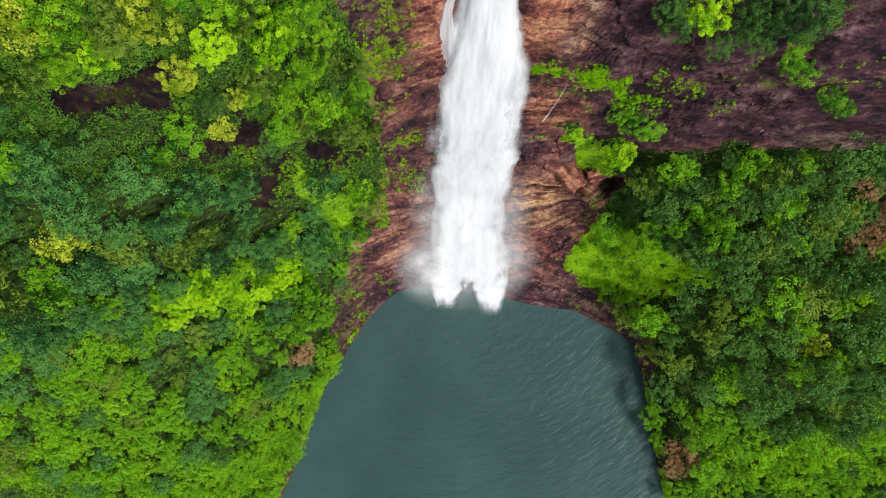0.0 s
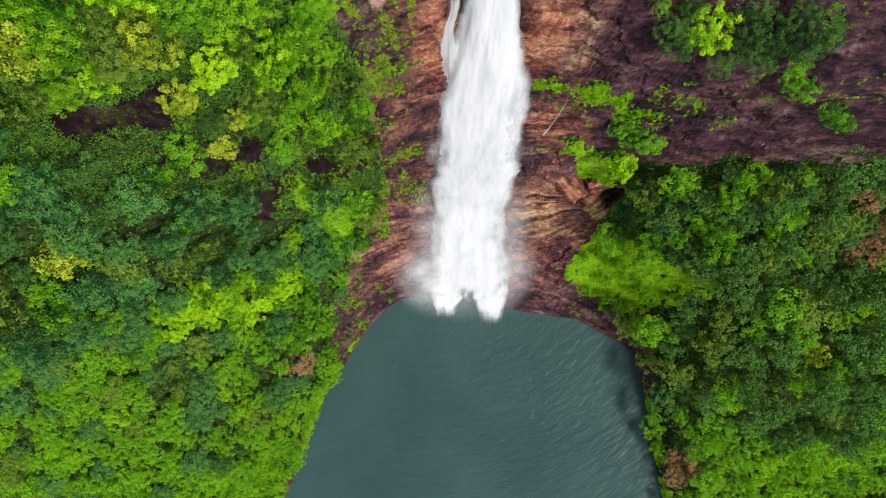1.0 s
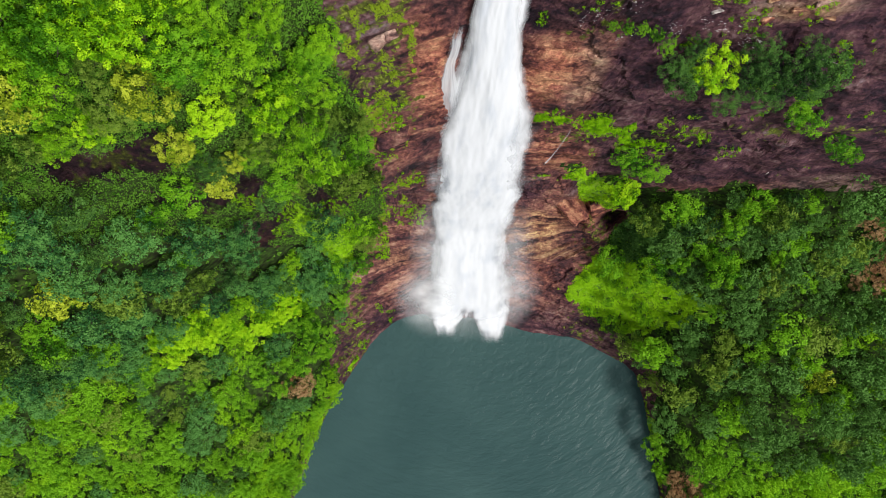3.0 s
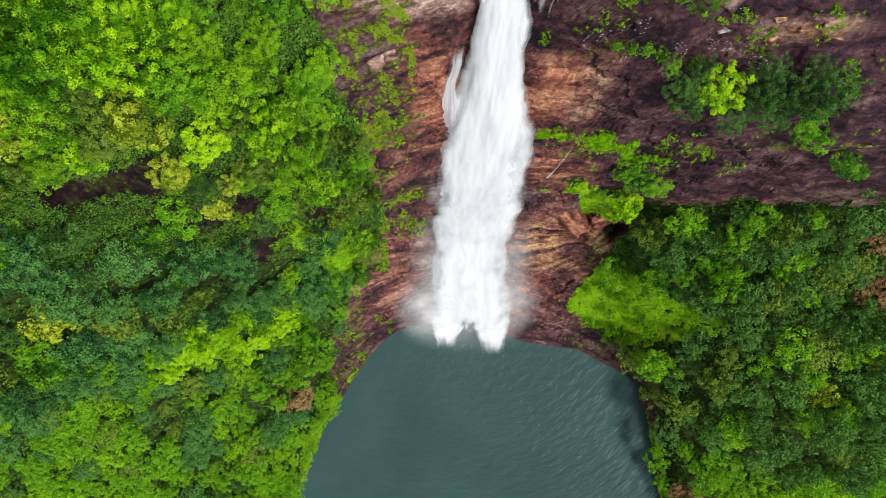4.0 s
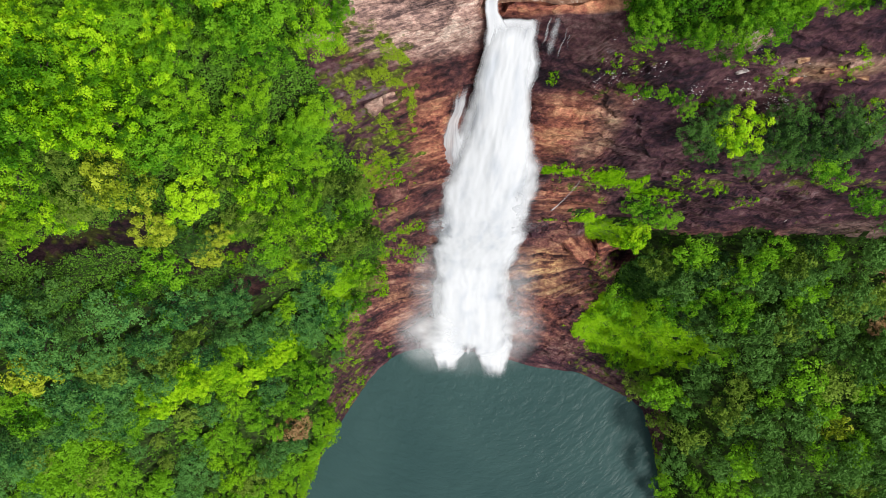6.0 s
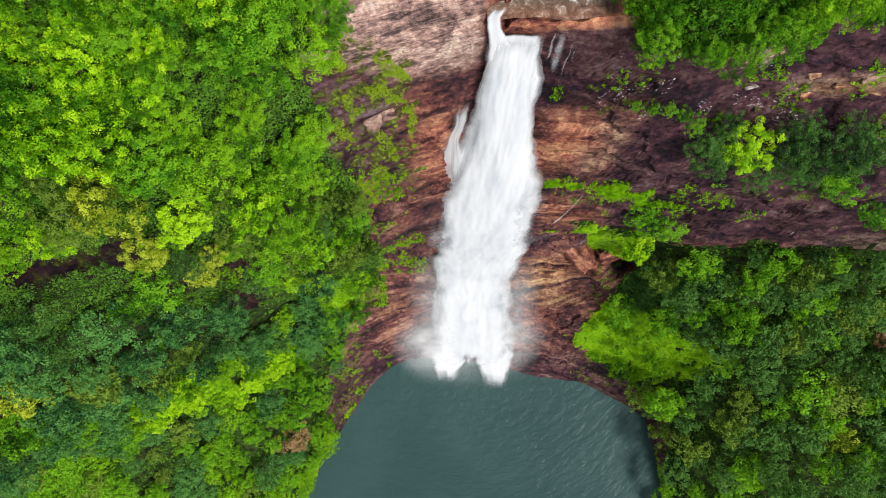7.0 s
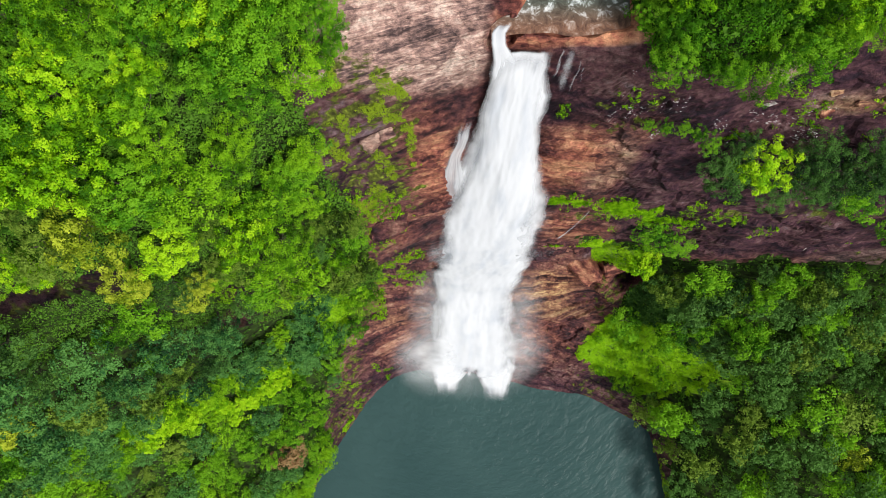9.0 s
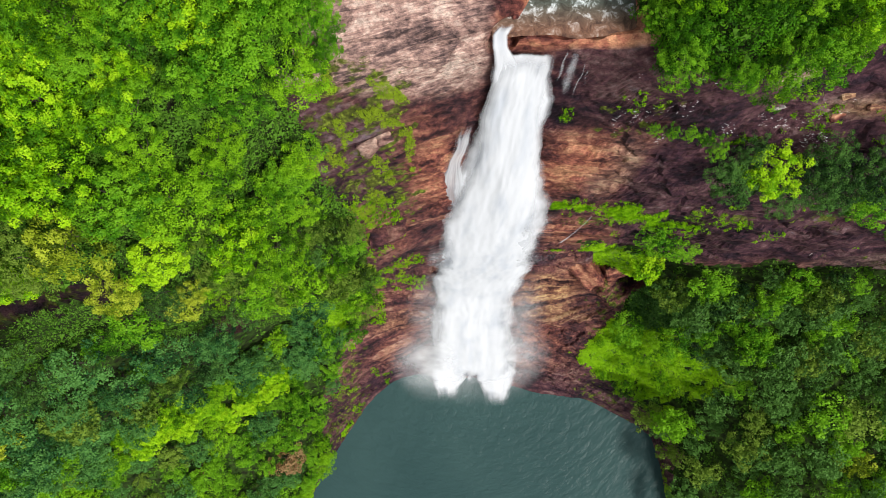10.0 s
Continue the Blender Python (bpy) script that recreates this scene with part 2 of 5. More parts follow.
def rock_material():
    m, t, n, link = material("red_sandstone")
    geo = n("NewGeometry")
    # bedding: noise drawn out along the layers, which dip gently
    bend = n("TexNoise")
    bend.inputs["Scale"].default_value, bend.inputs["Detail"].default_value = 0.10, 2
    link(geo.outputs["Position"], bend.inputs["Vector"])
    warp = n("VectorMath")
    warp.operation = "MULTIPLY_ADD"
    warp.inputs[1].default_value = (0.7, 0.7, 1.2)
    link(bend.outputs["Color"], warp.inputs[0])
    link(geo.outputs["Position"], warp.inputs[2])
    def layered(scale, rot, size, detail):
        mp, tx = n("Mapping"), n("TexNoise")
        mp.inputs["Scale"].default_value, mp.inputs["Rotation"].default_value = size, [radians(a) for a in rot]
        tx.inputs["Scale"].default_value, tx.inputs["Detail"].default_value = scale, detail
        tx.inputs["Roughness"].default_value = 0.65
        link(warp.outputs[0], mp.inputs["Vector"])
        link(mp.outputs[0], tx.inputs["Vector"])
        return tx
    big = layered(1.0, (10, 4, 12), (0.12, 0.20, 0.13), 3)
    fine = layered(1.0, (12, 7, 14), (0.45, 0.65, 0.42), 9)
    seam = layered(1.0, (9, 6, 10), (0.13, 0.35, 0.45), 9)
    off = n("Math")
    off.operation = "SUBTRACT"
    off.inputs[1].default_value = 0.5
    link(seam.outputs["Fac"], off.inputs[0])
    gap = n("Math")
    gap.operation = "ABSOLUTE"
    link(off.outputs[0], gap.inputs[0])
    cracks = n("MapRange")
    cracks.interpolation_type = "SMOOTHSTEP"
    cracks.inputs["From Max"].default_value, cracks.inputs["To Min"].default_value = 0.02, 0.92
    link(gap.outputs[0], cracks.inputs["Value"])
    # thin striae across the beds' faces
    thin = layered(1.0, (6, 4, -17), (0.55, 3.6, 0.9), 5)
    thin_off, thin_gap, striae, both_lines = n("Math"), n("Math"), n("MapRange"), n("Math")
    thin_off.operation, thin_gap.operation, both_lines.operation = "SUBTRACT", "ABSOLUTE", "MULTIPLY"
    thin_off.inputs[1].default_value = 0.47
    striae.interpolation_type = "SMOOTHSTEP"
    striae.inputs["From Max"].default_value, striae.inputs["To Min"].default_value = 0.03, 0.66
    link(thin.outputs["Fac"], thin_off.inputs[0])
    link(thin_off.outputs[0], thin_gap.inputs[0])
    link(thin_gap.outputs[0], striae.inputs["Value"])
    link(cracks.outputs[0], both_lines.inputs[0])
    link(striae.outputs[0], both_lines.inputs[1])
    cracks = both_lines
    grit = n("TexNoise")
    grit.inputs["Scale"].default_value, grit.inputs["Detail"].default_value = 3.5, 6
    link(geo.outputs["Position"], grit.inputs["Vector"])
    tone = ramp(n, [(0.30, (0.014, 0.009, 0.012)), (0.42, (0.044, 0.019, 0.022)), (0.52, (0.095, 0.036, 0.036)), (0.62, (0.17, 0.070, 0.056)), (0.72, (0.26, 0.135, 0.095)), (0.84, (0.34, 0.22, 0.17))])
    chop, shake, sum_v = n("Mapping"), n("TexNoise"), n("VectorMath")
    chop.inputs["Scale"].default_value, chop.inputs["Rotation"].default_value = (0.50, 0.70, 0.36), [radians(v) for v in (8, 5, 11)]
    shake.inputs["Scale"].default_value, shake.inputs["Detail"].default_value = 1.3, 5
    link(warp.outputs[0], chop.inputs["Vector"])
    link(geo.outputs["Position"], shake.inputs["Vector"])
    sum_v.operation = "MULTIPLY_ADD"
    sum_v.inputs[1].default_value = (0.55, 0.55, 0.55)
    link(shake.outputs["Color"], sum_v.inputs[0])
    link(chop.outputs[0], sum_v.inputs[2])
    stone, edge_v = n("TexVoronoi"), n("TexVoronoi")
    edge_v.feature = "DISTANCE_TO_EDGE"
    for vo in (stone, edge_v):
        link(sum_v.outputs[0], vo.inputs["Vector"])
        vo.inputs["Scale"].default_value = 1.0
    joint = n("MapRange")
    joint.interpolation_type = "SMOOTHSTEP"
    joint.inputs["From Max"].default_value, joint.inputs["To Min"].default_value = 0.03, 0.84
    link(edge_v.outputs["Distance"], joint.inputs["Value"])
    split = n("SeparateColor")
    link(stone.outputs["Color"], split.inputs[0])
    micro = layered(1.0, (14, 5, 9), (1.5, 2.0, 1.6), 9)
    mic = n("Math")
    mic.operation = "MULTIPLY_ADD"
    mic.inputs[1].default_value = 0.72
    link(micro.outputs["Fac"], mic.inputs[0])
    each = n("Math")
    each.operation = "MULTIPLY"
    each.inputs[1].default_value = 0.13
    link(split.outputs[0], each.inputs[0])
    link(each.outputs[0], mic.inputs[2])
    add = n("Math")
    add.operation = "MULTIPLY_ADD"
    add.inputs[1].default_value = 0.36
    link(fine.outputs["Fac"], add.inputs[0])
    half = n("Math")
    half.operation = "MULTIPLY_ADD"
    half.inputs[1].default_value = 0.62
    link(mic.outputs[0], half.inputs[2])
    link(big.outputs["Fac"], half.inputs[0])
    sub = n("Math")
    sub.operation = "SUBTRACT"
    sub.inputs[1].default_value = 0.385
    link(half.outputs[0], sub.inputs[0])
    link(sub.outputs[0], add.inputs[2])
    bed_at, layer = n("Attribute"), n("Math")
    bed_at.attribute_name, layer.operation, layer.inputs[1].default_value = "bed_tone", "MULTIPLY_ADD", 0.40
    back = n("Math")
    back.operation, back.inputs[1].default_value = "SUBTRACT", 0.20
    link(bed_at.outputs["Fac"], layer.inputs[0])
    link(add.outputs[0], layer.inputs[2])
    link(layer.outputs[0], back.inputs[0])
    add = back
    link(add.outputs[0], tone.inputs[0])
    # dark varnish on the wide cliff, painted recess shade, pale weathered slab beside the lip
    dark_at = n("Attribute")
    dark_at.attribute_name = "varnish_and_shade"
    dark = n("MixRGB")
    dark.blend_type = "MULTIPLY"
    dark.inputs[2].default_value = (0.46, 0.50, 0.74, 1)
    link(dark_at.outputs["Fac"], dark.inputs[0])
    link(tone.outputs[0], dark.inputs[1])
    pale_at = n("Attribute")
    pale_at.attribute_name = "weathered"
    paletone = ramp(n, [(0.28, (0.06, 0.040, 0.040)), (0.40, (0.175, 0.112, 0.102)), (0.53, (0.39, 0.245, 0.205)), (0.70, (0.60, 0.46, 0.39))])
    # fine slanting striae on the weathered slab
    run_, over, comb, fine_bed, bedded = n("VectorMath"), n("VectorMath"), n("CombineXYZ"), n("TexNoise"), n("Math")
    run_.operation = over.operation = "DOT_PRODUCT"
    run_.inputs[1].default_value, over.inputs[1].default_value = (0.85, 0.26, 0.1), (-1.55, 5.2, 1.2)
    for src_, socket in ((run_, "X"), (over, "Y")):
        link(geo.outputs["Position"], src_.inputs[0])
        link(src_.outputs["Value"], comb.inputs[socket])
    fine_bed.inputs["Scale"].default_value, fine_bed.inputs["Detail"].default_value, fine_bed.inputs["Roughness"].default_value = 0.8, 5, 0.62
    fine_bed.inputs["Distortion"].default_value = 0.9
    link(comb.outputs[0], fine_bed.inputs["Vector"])
    bedded.operation, bedded.inputs[1].default_value = "MULTIPLY_ADD", 0.85
    shift = n("Math")
    shift.operation, shift.inputs[1].default_value = "SUBTRACT", 0.425
    link(add.outputs[0], shift.inputs[0])
    link(fine_bed.outputs["Fac"], bedded.inputs[0])
    link(shift.outputs[0], bedded.inputs[2])
    link(bedded.outputs[0], paletone.inputs[0])
    pale = n("MixRGB")
    link(pale_at.outputs["Fac"], pale.inputs[0])
    link(dark.outputs[0], pale.inputs[1])
    link(paletone.outputs[0], pale.inputs[2])
    tan_at = n("Attribute")
    tan_at.attribute_name = "tan_bed"
    tantone = ramp(n, [(0.32, (0.040, 0.017, 0.015)), (0.43, (0.14, 0.060, 0.042)), (0.55, (0.29, 0.150, 0.080)), (0.70, (0.50, 0.34, 0.16))])
    link(add.outputs[0], tantone.inputs[0])
    tan = n("MixRGB")
    link(tan_at.outputs["Fac"], tan.inputs[0])
    link(pale.outputs[0], tan.inputs[1])
    link(tantone.outputs[0], tan.inputs[2])
    iron_at = n("Attribute")
    iron_at.attribute_name = "iron_bed"
    irontone = ramp(n, [(0.32, (0.032, 0.011, 0.012)), (0.43, (0.14, 0.044, 0.036)), (0.55, (0.33, 0.120, 0.076)), (0.70, (0.54, 0.27, 0.15))])
    link(add.outputs[0], irontone.inputs[0])
    iron = n("MixRGB")
    link(iron_at.outputs["Fac"], iron.inputs[0])
    link(tan.outputs[0], iron.inputs[1])
    link(irontone.outputs[0], iron.inputs[2])
    # moss on the flatter shelves
    sep = n("SeparateXYZ")
    link(geo.outputs["Normal"], sep.inputs[0])
    mossn = n("TexNoise")
    mossn.inputs["Scale"].default_value, mossn.inputs["Detail"].default_value = 1.1, 9
    link(geo.outputs["Position"], mossn.inputs["Vector"])
    moss_at = n("Attribute")
    moss_at.attribute_name = "mossy"
    ma = n("Math")
    ma.operation = "MULTIPLY_ADD"
    ma.inputs[1].default_value = 0.25
    link(sep.outputs["Z"], ma.inputs[0])
    link(mossn.outputs["Fac"], ma.inputs[2])
    mb = n("Math")
    mb.operation = "MULTIPLY_ADD"
    mb.inputs[1].default_value = 0.5
    link(moss_at.outputs["Fac"], mb.inputs[0])
    link(ma.outputs[0], mb.inputs[2])
    mr = ramp(n, [(0.90, (0, 0, 0)), (1.06, (1, 1, 1))])
    link(mb.outputs[0], mr.inputs[0])
    mosscol = ramp(n, [(0.3, (0.030, 0.032, 0.008)), (0.55, (0.085, 0.105, 0.014)), (0.75, (0.20, 0.26, 0.03))])
    link(grit.outputs["Fac"], mosscol.inputs[0])
    mossmix = n("MixRGB")
    link(mr.outputs[0], mossmix.inputs[0])
    link(iron.outputs[0], mossmix.inputs[1])
    link(mosscol.outputs[0], mossmix.inputs[2])
    bump = n("Bump")
    bump.inputs["Strength"].default_value, bump.inputs["Distance"].default_value = 1.0, 0.34
    hs = n("Math")
    hs.operation = "MULTIPLY_ADD"
    hs.inputs[1].default_value = 0.6
    link(micro.outputs["Fac"], hs.inputs[0])
    link(fine.outputs["Fac"], hs.inputs[2])
    hc = n("Math")
    hc.operation = "MULTIPLY_ADD"
    hc.inputs[1].default_value = 0.4
    link(joint.outputs[0], hc.inputs[0])
    link(hs.outputs[0], hc.inputs[2])
    p, out = n("BsdfPrincipled"), n("OutputMaterial")
    rr = n("MapRange")
    rr.inputs["To Min"].default_value, rr.inputs["To Max"].default_value = 0.45, 0.85
    link(grit.outputs["Fac"], rr.inputs["Value"])
    p.inputs["Specular IOR Level"].default_value = 0.16
    link(rr.outputs[0], p.inputs["Roughness"])
    lined = n("MixRGB")
    lined.blend_type, lined.inputs[0].default_value = "MULTIPLY", 1.0
    dual = n("Math")
    dual.operation = "MULTIPLY"
    link(cracks.outputs[0], dual.inputs[0])
    link(joint.outputs[0], dual.inputs[1])
    link(mossmix.outputs[0], lined.inputs[1])
    link(dual.outputs[0], lined.inputs[2])
    # grains, pits and lichen specks
    speck, specks, worn = n("TexNoise"), ramp(n, [(0.33, (0.62, 0.60, 0.62)), (0.46, (1.12, 1.10, 1.10)), (0.57, (1.38, 1.36, 1.35)), (0.67, (2.0, 2.0, 1.98))]), n("MixRGB")
    speck.inputs["Scale"].default_value, speck.inputs["Detail"].default_value, speck.inputs["Roughness"].default_value = 3.4, 14, 0.72
    link(geo.outputs["Position"], speck.inputs["Vector"])
    link(speck.outputs["Fac"], specks.inputs[0])
    worn.blend_type, worn.inputs[0].default_value = "MULTIPLY", 1.0
    link(lined.outputs[0], worn.inputs[1])
    link(specks.outputs[0], worn.inputs[2])
    # darkens the seams, and the clefts with their painted shade
    seam_at, seams, seamed = n("Attribute"), n("MapRange"), n("MixRGB")
    seam_at.attribute_name = "fissure_and_shade"
    seams.inputs["To Max"].default_value = 0.82
    link(seam_at.outputs["Fac"], seams.inputs["Value"])
    seamed.blend_type, seamed.inputs[2].default_value = "MULTIPLY", (0.16, 0.13, 0.13, 1)
    link(seams.outputs[0], seamed.inputs[0])
    link(worn.outputs[0], seamed.inputs[1])
    link(seamed.outputs[0], p.inputs["Base Color"])
    rub = n("Math")
    rub.operation = "MULTIPLY_ADD"
    rub.inputs[1].default_value = 0.6
    link(speck.outputs["Fac"], rub.inputs[0])
    link(hc.outputs[0], rub.inputs[2])
    link(rub.outputs[0], bump.inputs["Height"])
    link(bump.outputs[0], p.inputs["Normal"])
    link(p.outputs[0], out.inputs["Surface"])
    return m


def soil_material():
    m, t, n, link = material("leaf_litter_and_moss")
    geo, a = n("NewGeometry"), n("TexNoise")
    a.inputs["Scale"].default_value, a.inputs["Detail"].default_value = 1.2, 7
    link(geo.outputs["Position"], a.inputs["Vector"])
    r = ramp(n, [(0.35, (0.012, 0.014, 0.006)), (0.5, (0.022, 0.04, 0.008)), (0.65, (0.035, 0.075, 0.01)), (0.8, (0.07, 0.06, 0.03))])
    link(a.outputs["Fac"], r.inputs[0])
    bump = n("Bump")
    bump.inputs["Strength"].default_value, bump.inputs["Distance"].default_value = 0.9, 0.3
    link(a.outputs["Fac"], bump.inputs["Height"])
    p, out = n("BsdfPrincipled"), n("OutputMaterial")
    p.inputs["Roughness"].default_value, p.inputs["Specular IOR Level"].default_value = 0.95, 0.1
    link(r.outputs[0], p.inputs["Base Color"])
    link(bump.outputs[0], p.inputs["Normal"])
    link(p.outputs[0], out.inputs["Surface"])
    return m


def lake_material():
    m, t, n, link = material("deep_teal_water")
    geo = n("NewGeometry")
    mp, a, b, c = n("CombineXYZ"), n("TexNoise"), n("TexNoise"), n("TexNoise")
    off, part_xy, far_off, turn, arc = n("VectorMath"), n("SeparateXYZ"), n("VectorMath"), n("Math"), n("Math")
    off.operation, far_off.operation, turn.operation, arc.operation = "SUBTRACT", "LENGTH", "ARCTAN2", "MULTIPLY"
    off.inputs[1].default_value, arc.inputs[1].default_value = (5.0, 4.0, 0.0), 16.0
    link(geo.outputs["Position"], off.inputs[0])
    link(off.outputs[0], part_xy.inputs[0])
    link(off.outputs[0], far_off.inputs[0])
    link(part_xy.outputs["X"], turn.inputs[0])
    link(part_xy.outputs["Y"], turn.inputs[1])
    link(turn.outputs[0], arc.inputs[0])
    link(far_off.outputs["Value"], mp.inputs["X"])
    link(arc.outputs[0], mp.inputs["Y"])
    a.inputs["Scale"].default_value, a.inputs["Detail"].default_value = 0.75, 5
    a.inputs["Distortion"].default_value = 0.25
    b.inputs["Scale"].default_value, b.inputs["Detail"].default_value = 0.045, 3
    c.inputs["Scale"].default_value, c.inputs["Detail"].default_value = 2.6, 3
    link(mp.outputs[0], a.inputs["Vector"])
    link(geo.outputs["Position"], b.inputs["Vector"])
    link(mp.outputs[0], c.inputs["Vector"])
    tone = ramp(n, [(0.35, (0.031, 0.064, 0.064)), (0.65, (0.041, 0.080, 0.078))])
    link(b.outputs["Fac"], tone.inputs[0])
    h = n("Math")
    h.operation = "MULTIPLY_ADD"
    h.inputs[1].default_value = 0.14
    link(c.outputs["Fac"], h.inputs[0])
    link(a.outputs["Fac"], h.inputs[2])
    bump = n("Bump")
    bump.inputs["Strength"].default_value, bump.inputs["Distance"].default_value = 0.6, 0.5
    link(h.outputs[0], bump.inputs["Height"])
    p, out = n("BsdfPrincipled"), n("OutputMaterial")
    p.inputs["Roughness"].default_value, p.inputs["IOR"].default_value = 0.17, 1.33
    p.inputs["Specular IOR Level"].default_value = 0.03
    link(tone.outputs[0], p.inputs["Base Color"])
    link(bump.outputs[0], p.inputs["Normal"])
    link(p.outputs[0], out.inputs["Surface"])
    return m


def white_water(name, hold, stretch=(7.0, 0.16), edge=0.22, thick=1.0, tint=(0.655, 0.67, 0.70)):
    """Falling water: white strands drawn out along the flow, ragged at the sides. u runs across, v down in metres."""
    m, t, n, link = material(name)
    uv, sep = n("UVMap"), n("SeparateXYZ")
    uv.uv_map = "flow"
    link(uv.outputs[0], sep.inputs[0])
    mp, a, b = n("Mapping"), n("TexNoise"), n("TexNoise")
    mp.inputs["Scale"].default_value = (stretch[0], stretch[1], 1)
    link(uv.outputs[0], mp.inputs["Vector"])
    a.inputs["Scale"].default_value, a.inputs["Detail"].default_value, a.inputs["Roughness"].default_value = 1.0, 5, 0.55
    a.inputs["Distortion"].default_value = 0.4
    link(mp.outputs[0], a.inputs["Vector"])
    geo = n("NewGeometry")
    b.inputs["Scale"].default_value, b.inputs["Detail"].default_value = 0.55, 5
    draw = n("VectorMath")
    draw.operation, draw.inputs[1].default_value = "MULTIPLY", (1.0, 0.7, 0.22)
    link(geo.outputs["Position"], draw.inputs[0])
    link(draw.outputs[0], b.inputs["Vector"])
    # distance from the nearer side, 0 at the edge and 1 in the middle
    def math_node(op, x, y=None, z=None):
        k = n("Math")
        k.operation = op
        for s, val in zip(k.inputs, (x, y, z)):
            if val is None:
                continue
            if isinstance(val, (int, float)):
                s.default_value = val
            else:
                link(val, s)
        return k.outputs[0]
    side = math_node("SUBTRACT", 1.0, math_node("ABSOLUTE", math_node("MULTIPLY_ADD", sep.outputs[0], 2.0, -1.0)))
    ends = n("Attribute")
    ends.attribute_name = "ends"
    body = math_node("MULTIPLY", math_node("MINIMUM", math_node("DIVIDE", side, edge), 1.0), ends.outputs["Fac"])
    mixn = math_node("MULTIPLY_ADD", a.outputs["Fac"], 0.65, math_node("MULTIPLY", b.outputs["Fac"], 0.35))
    tot = math_node("ADD", math_node("MULTIPLY", body, 1.1), math_node("MULTIPLY_ADD", mixn, 1.9, -0.95 - hold))
    mr = n("MapRange")
    mr.interpolation_type = "SMOOTHSTEP"
    mr.inputs["From Min"].default_value, mr.inputs["From Max"].default_value = 0.0, 1.05
    mr.inputs["To Max"].default_value = thick
    link(tot, mr.inputs["Value"])
    # droplets face every way, so the sheet is lit much like a level surface
    froth, lean = n("VectorMath"), n("VectorMath")
    froth.operation, lean.operation = "MULTIPLY_ADD", "NORMALIZE"
    froth.inputs[1].default_value, froth.inputs[2].default_value = (0.8, 0.8, 0.8), (0.0, -0.05, 0.35)
    link(geo.outputs["Normal"], froth.inputs[0])
    link(froth.outputs[0], lean.inputs[0])
    p, tr, cl, m1, m2, out = n("BsdfDiffuse"), n("BsdfTranslucent"), n("BsdfTransparent"), n("MixShader"), n("MixShader"), n("OutputMaterial")
    col = ramp(n, [(0.34, tuple(k * c for k, c in zip((0.76, 0.79, 0.83), tint))), (0.50, tuple(0.94 * c for c in tint)), (0.66, tint)])
    link(math_node("MULTIPLY_ADD", a.outputs["Fac"], 0.45, math_node("MULTIPLY", b.outputs["Fac"], 0.55)), col.inputs[0])
    link(col.outputs[0], p.inputs["Color"])
    link(col.outputs[0], tr.inputs["Color"])
    link(lean.outputs[0], p.inputs["Normal"])
    m1.inputs[0].default_value = 0.12
    link(p.outputs[0], m1.inputs[1])
    link(tr.outputs[0], m1.inputs[2])
    link(math_node("MULTIPLY", mr.outputs[0], math_node("MINIMUM", math_node("MULTIPLY", ends.outputs["Fac"], 2.5), 1.0)), m2.inputs[0])
    link(cl.outputs[0], m2.inputs[1])
    link(m1.outputs[0], m2.inputs[2])
    link(m2.outputs[0], out.inputs["Surface"])
    return m


def bark_material():
    m, t, n, link = material("grey_brown_bark")
    geo, a = n("TexCoord"), n("TexNoise")
    a.inputs["Scale"].default_value, a.inputs["Detail"].default_value = 9.0, 6
    link(geo.outputs["Object"], a.inputs["Vector"])
    r = ramp(n, [(0.3, (0.025, 0.018, 0.013)), (0.7, (0.10, 0.08, 0.06))])
    link(a.outputs["Fac"], r.inputs[0])
    p, out = n("BsdfPrincipled"), n("OutputMaterial")
    p.inputs["Roughness"].default_value = 0.9
    link(r.outputs[0], p.inputs["Base Color"])
    link(p.outputs[0], out.inputs["Surface"])
    return m


def turf_material():
    m, t, n, link = material("lime_turf")
    geo, a, f = n("NewGeometry"), n("TexNoise"), n("TexNoise")
    a.inputs["Scale"].default_value, a.inputs["Detail"].default_value = 0.8, 6
    f.inputs["Scale"].default_value, f.inputs["Detail"].default_value = 6.0, 6
    link(geo.outputs["Position"], a.inputs["Vector"])
    link(geo.outputs["Position"], f.inputs["Vector"])
    r = ramp(n, [(0.32, (0.04, 0.11, 0.003)), (0.5, (0.17, 0.34, 0.004)), (0.68, (0.30, 0.49, 0.012))])
    link(a.outputs["Fac"], r.inputs[0])
    bump = n("Bump")
    bump.inputs["Strength"].default_value, bump.inputs["Distance"].default_value = 0.9, 0.2
    link(f.outputs["Fac"], bump.inputs["Height"])
    p, out = n("BsdfPrincipled"), n("OutputMaterial")
    p.inputs["Roughness"].default_value = 0.9
    link(r.outputs[0], p.inputs["Base Color"])
    link(bump.outputs[0], p.inputs["Normal"])
    link(p.outputs[0], out.inputs["Surface"])
    return m


TURF = turf_material()
ROCK, SOIL, LAKE, BARK = rock_material(), soil_material(), lake_material(), bark_material()
CURTAIN = white_water("white_falling_water", -0.16, (4.0, 0.06), 0.42)
VEIL = white_water("thin_water_veil", 0.20, (5.0, 0.09), 0.95, 0.72)
SPLASH = white_water("white_side_water", 0.34, (8.0, 0.07), 0.6, 0.75)
DRIPS = white_water("broken_white_drips", 0.52, (2.0, 0.55), 0.9, 0.5)
STRAND = white_water("white_water_strands", 0.68, (4.0, 0.07), 0.6)


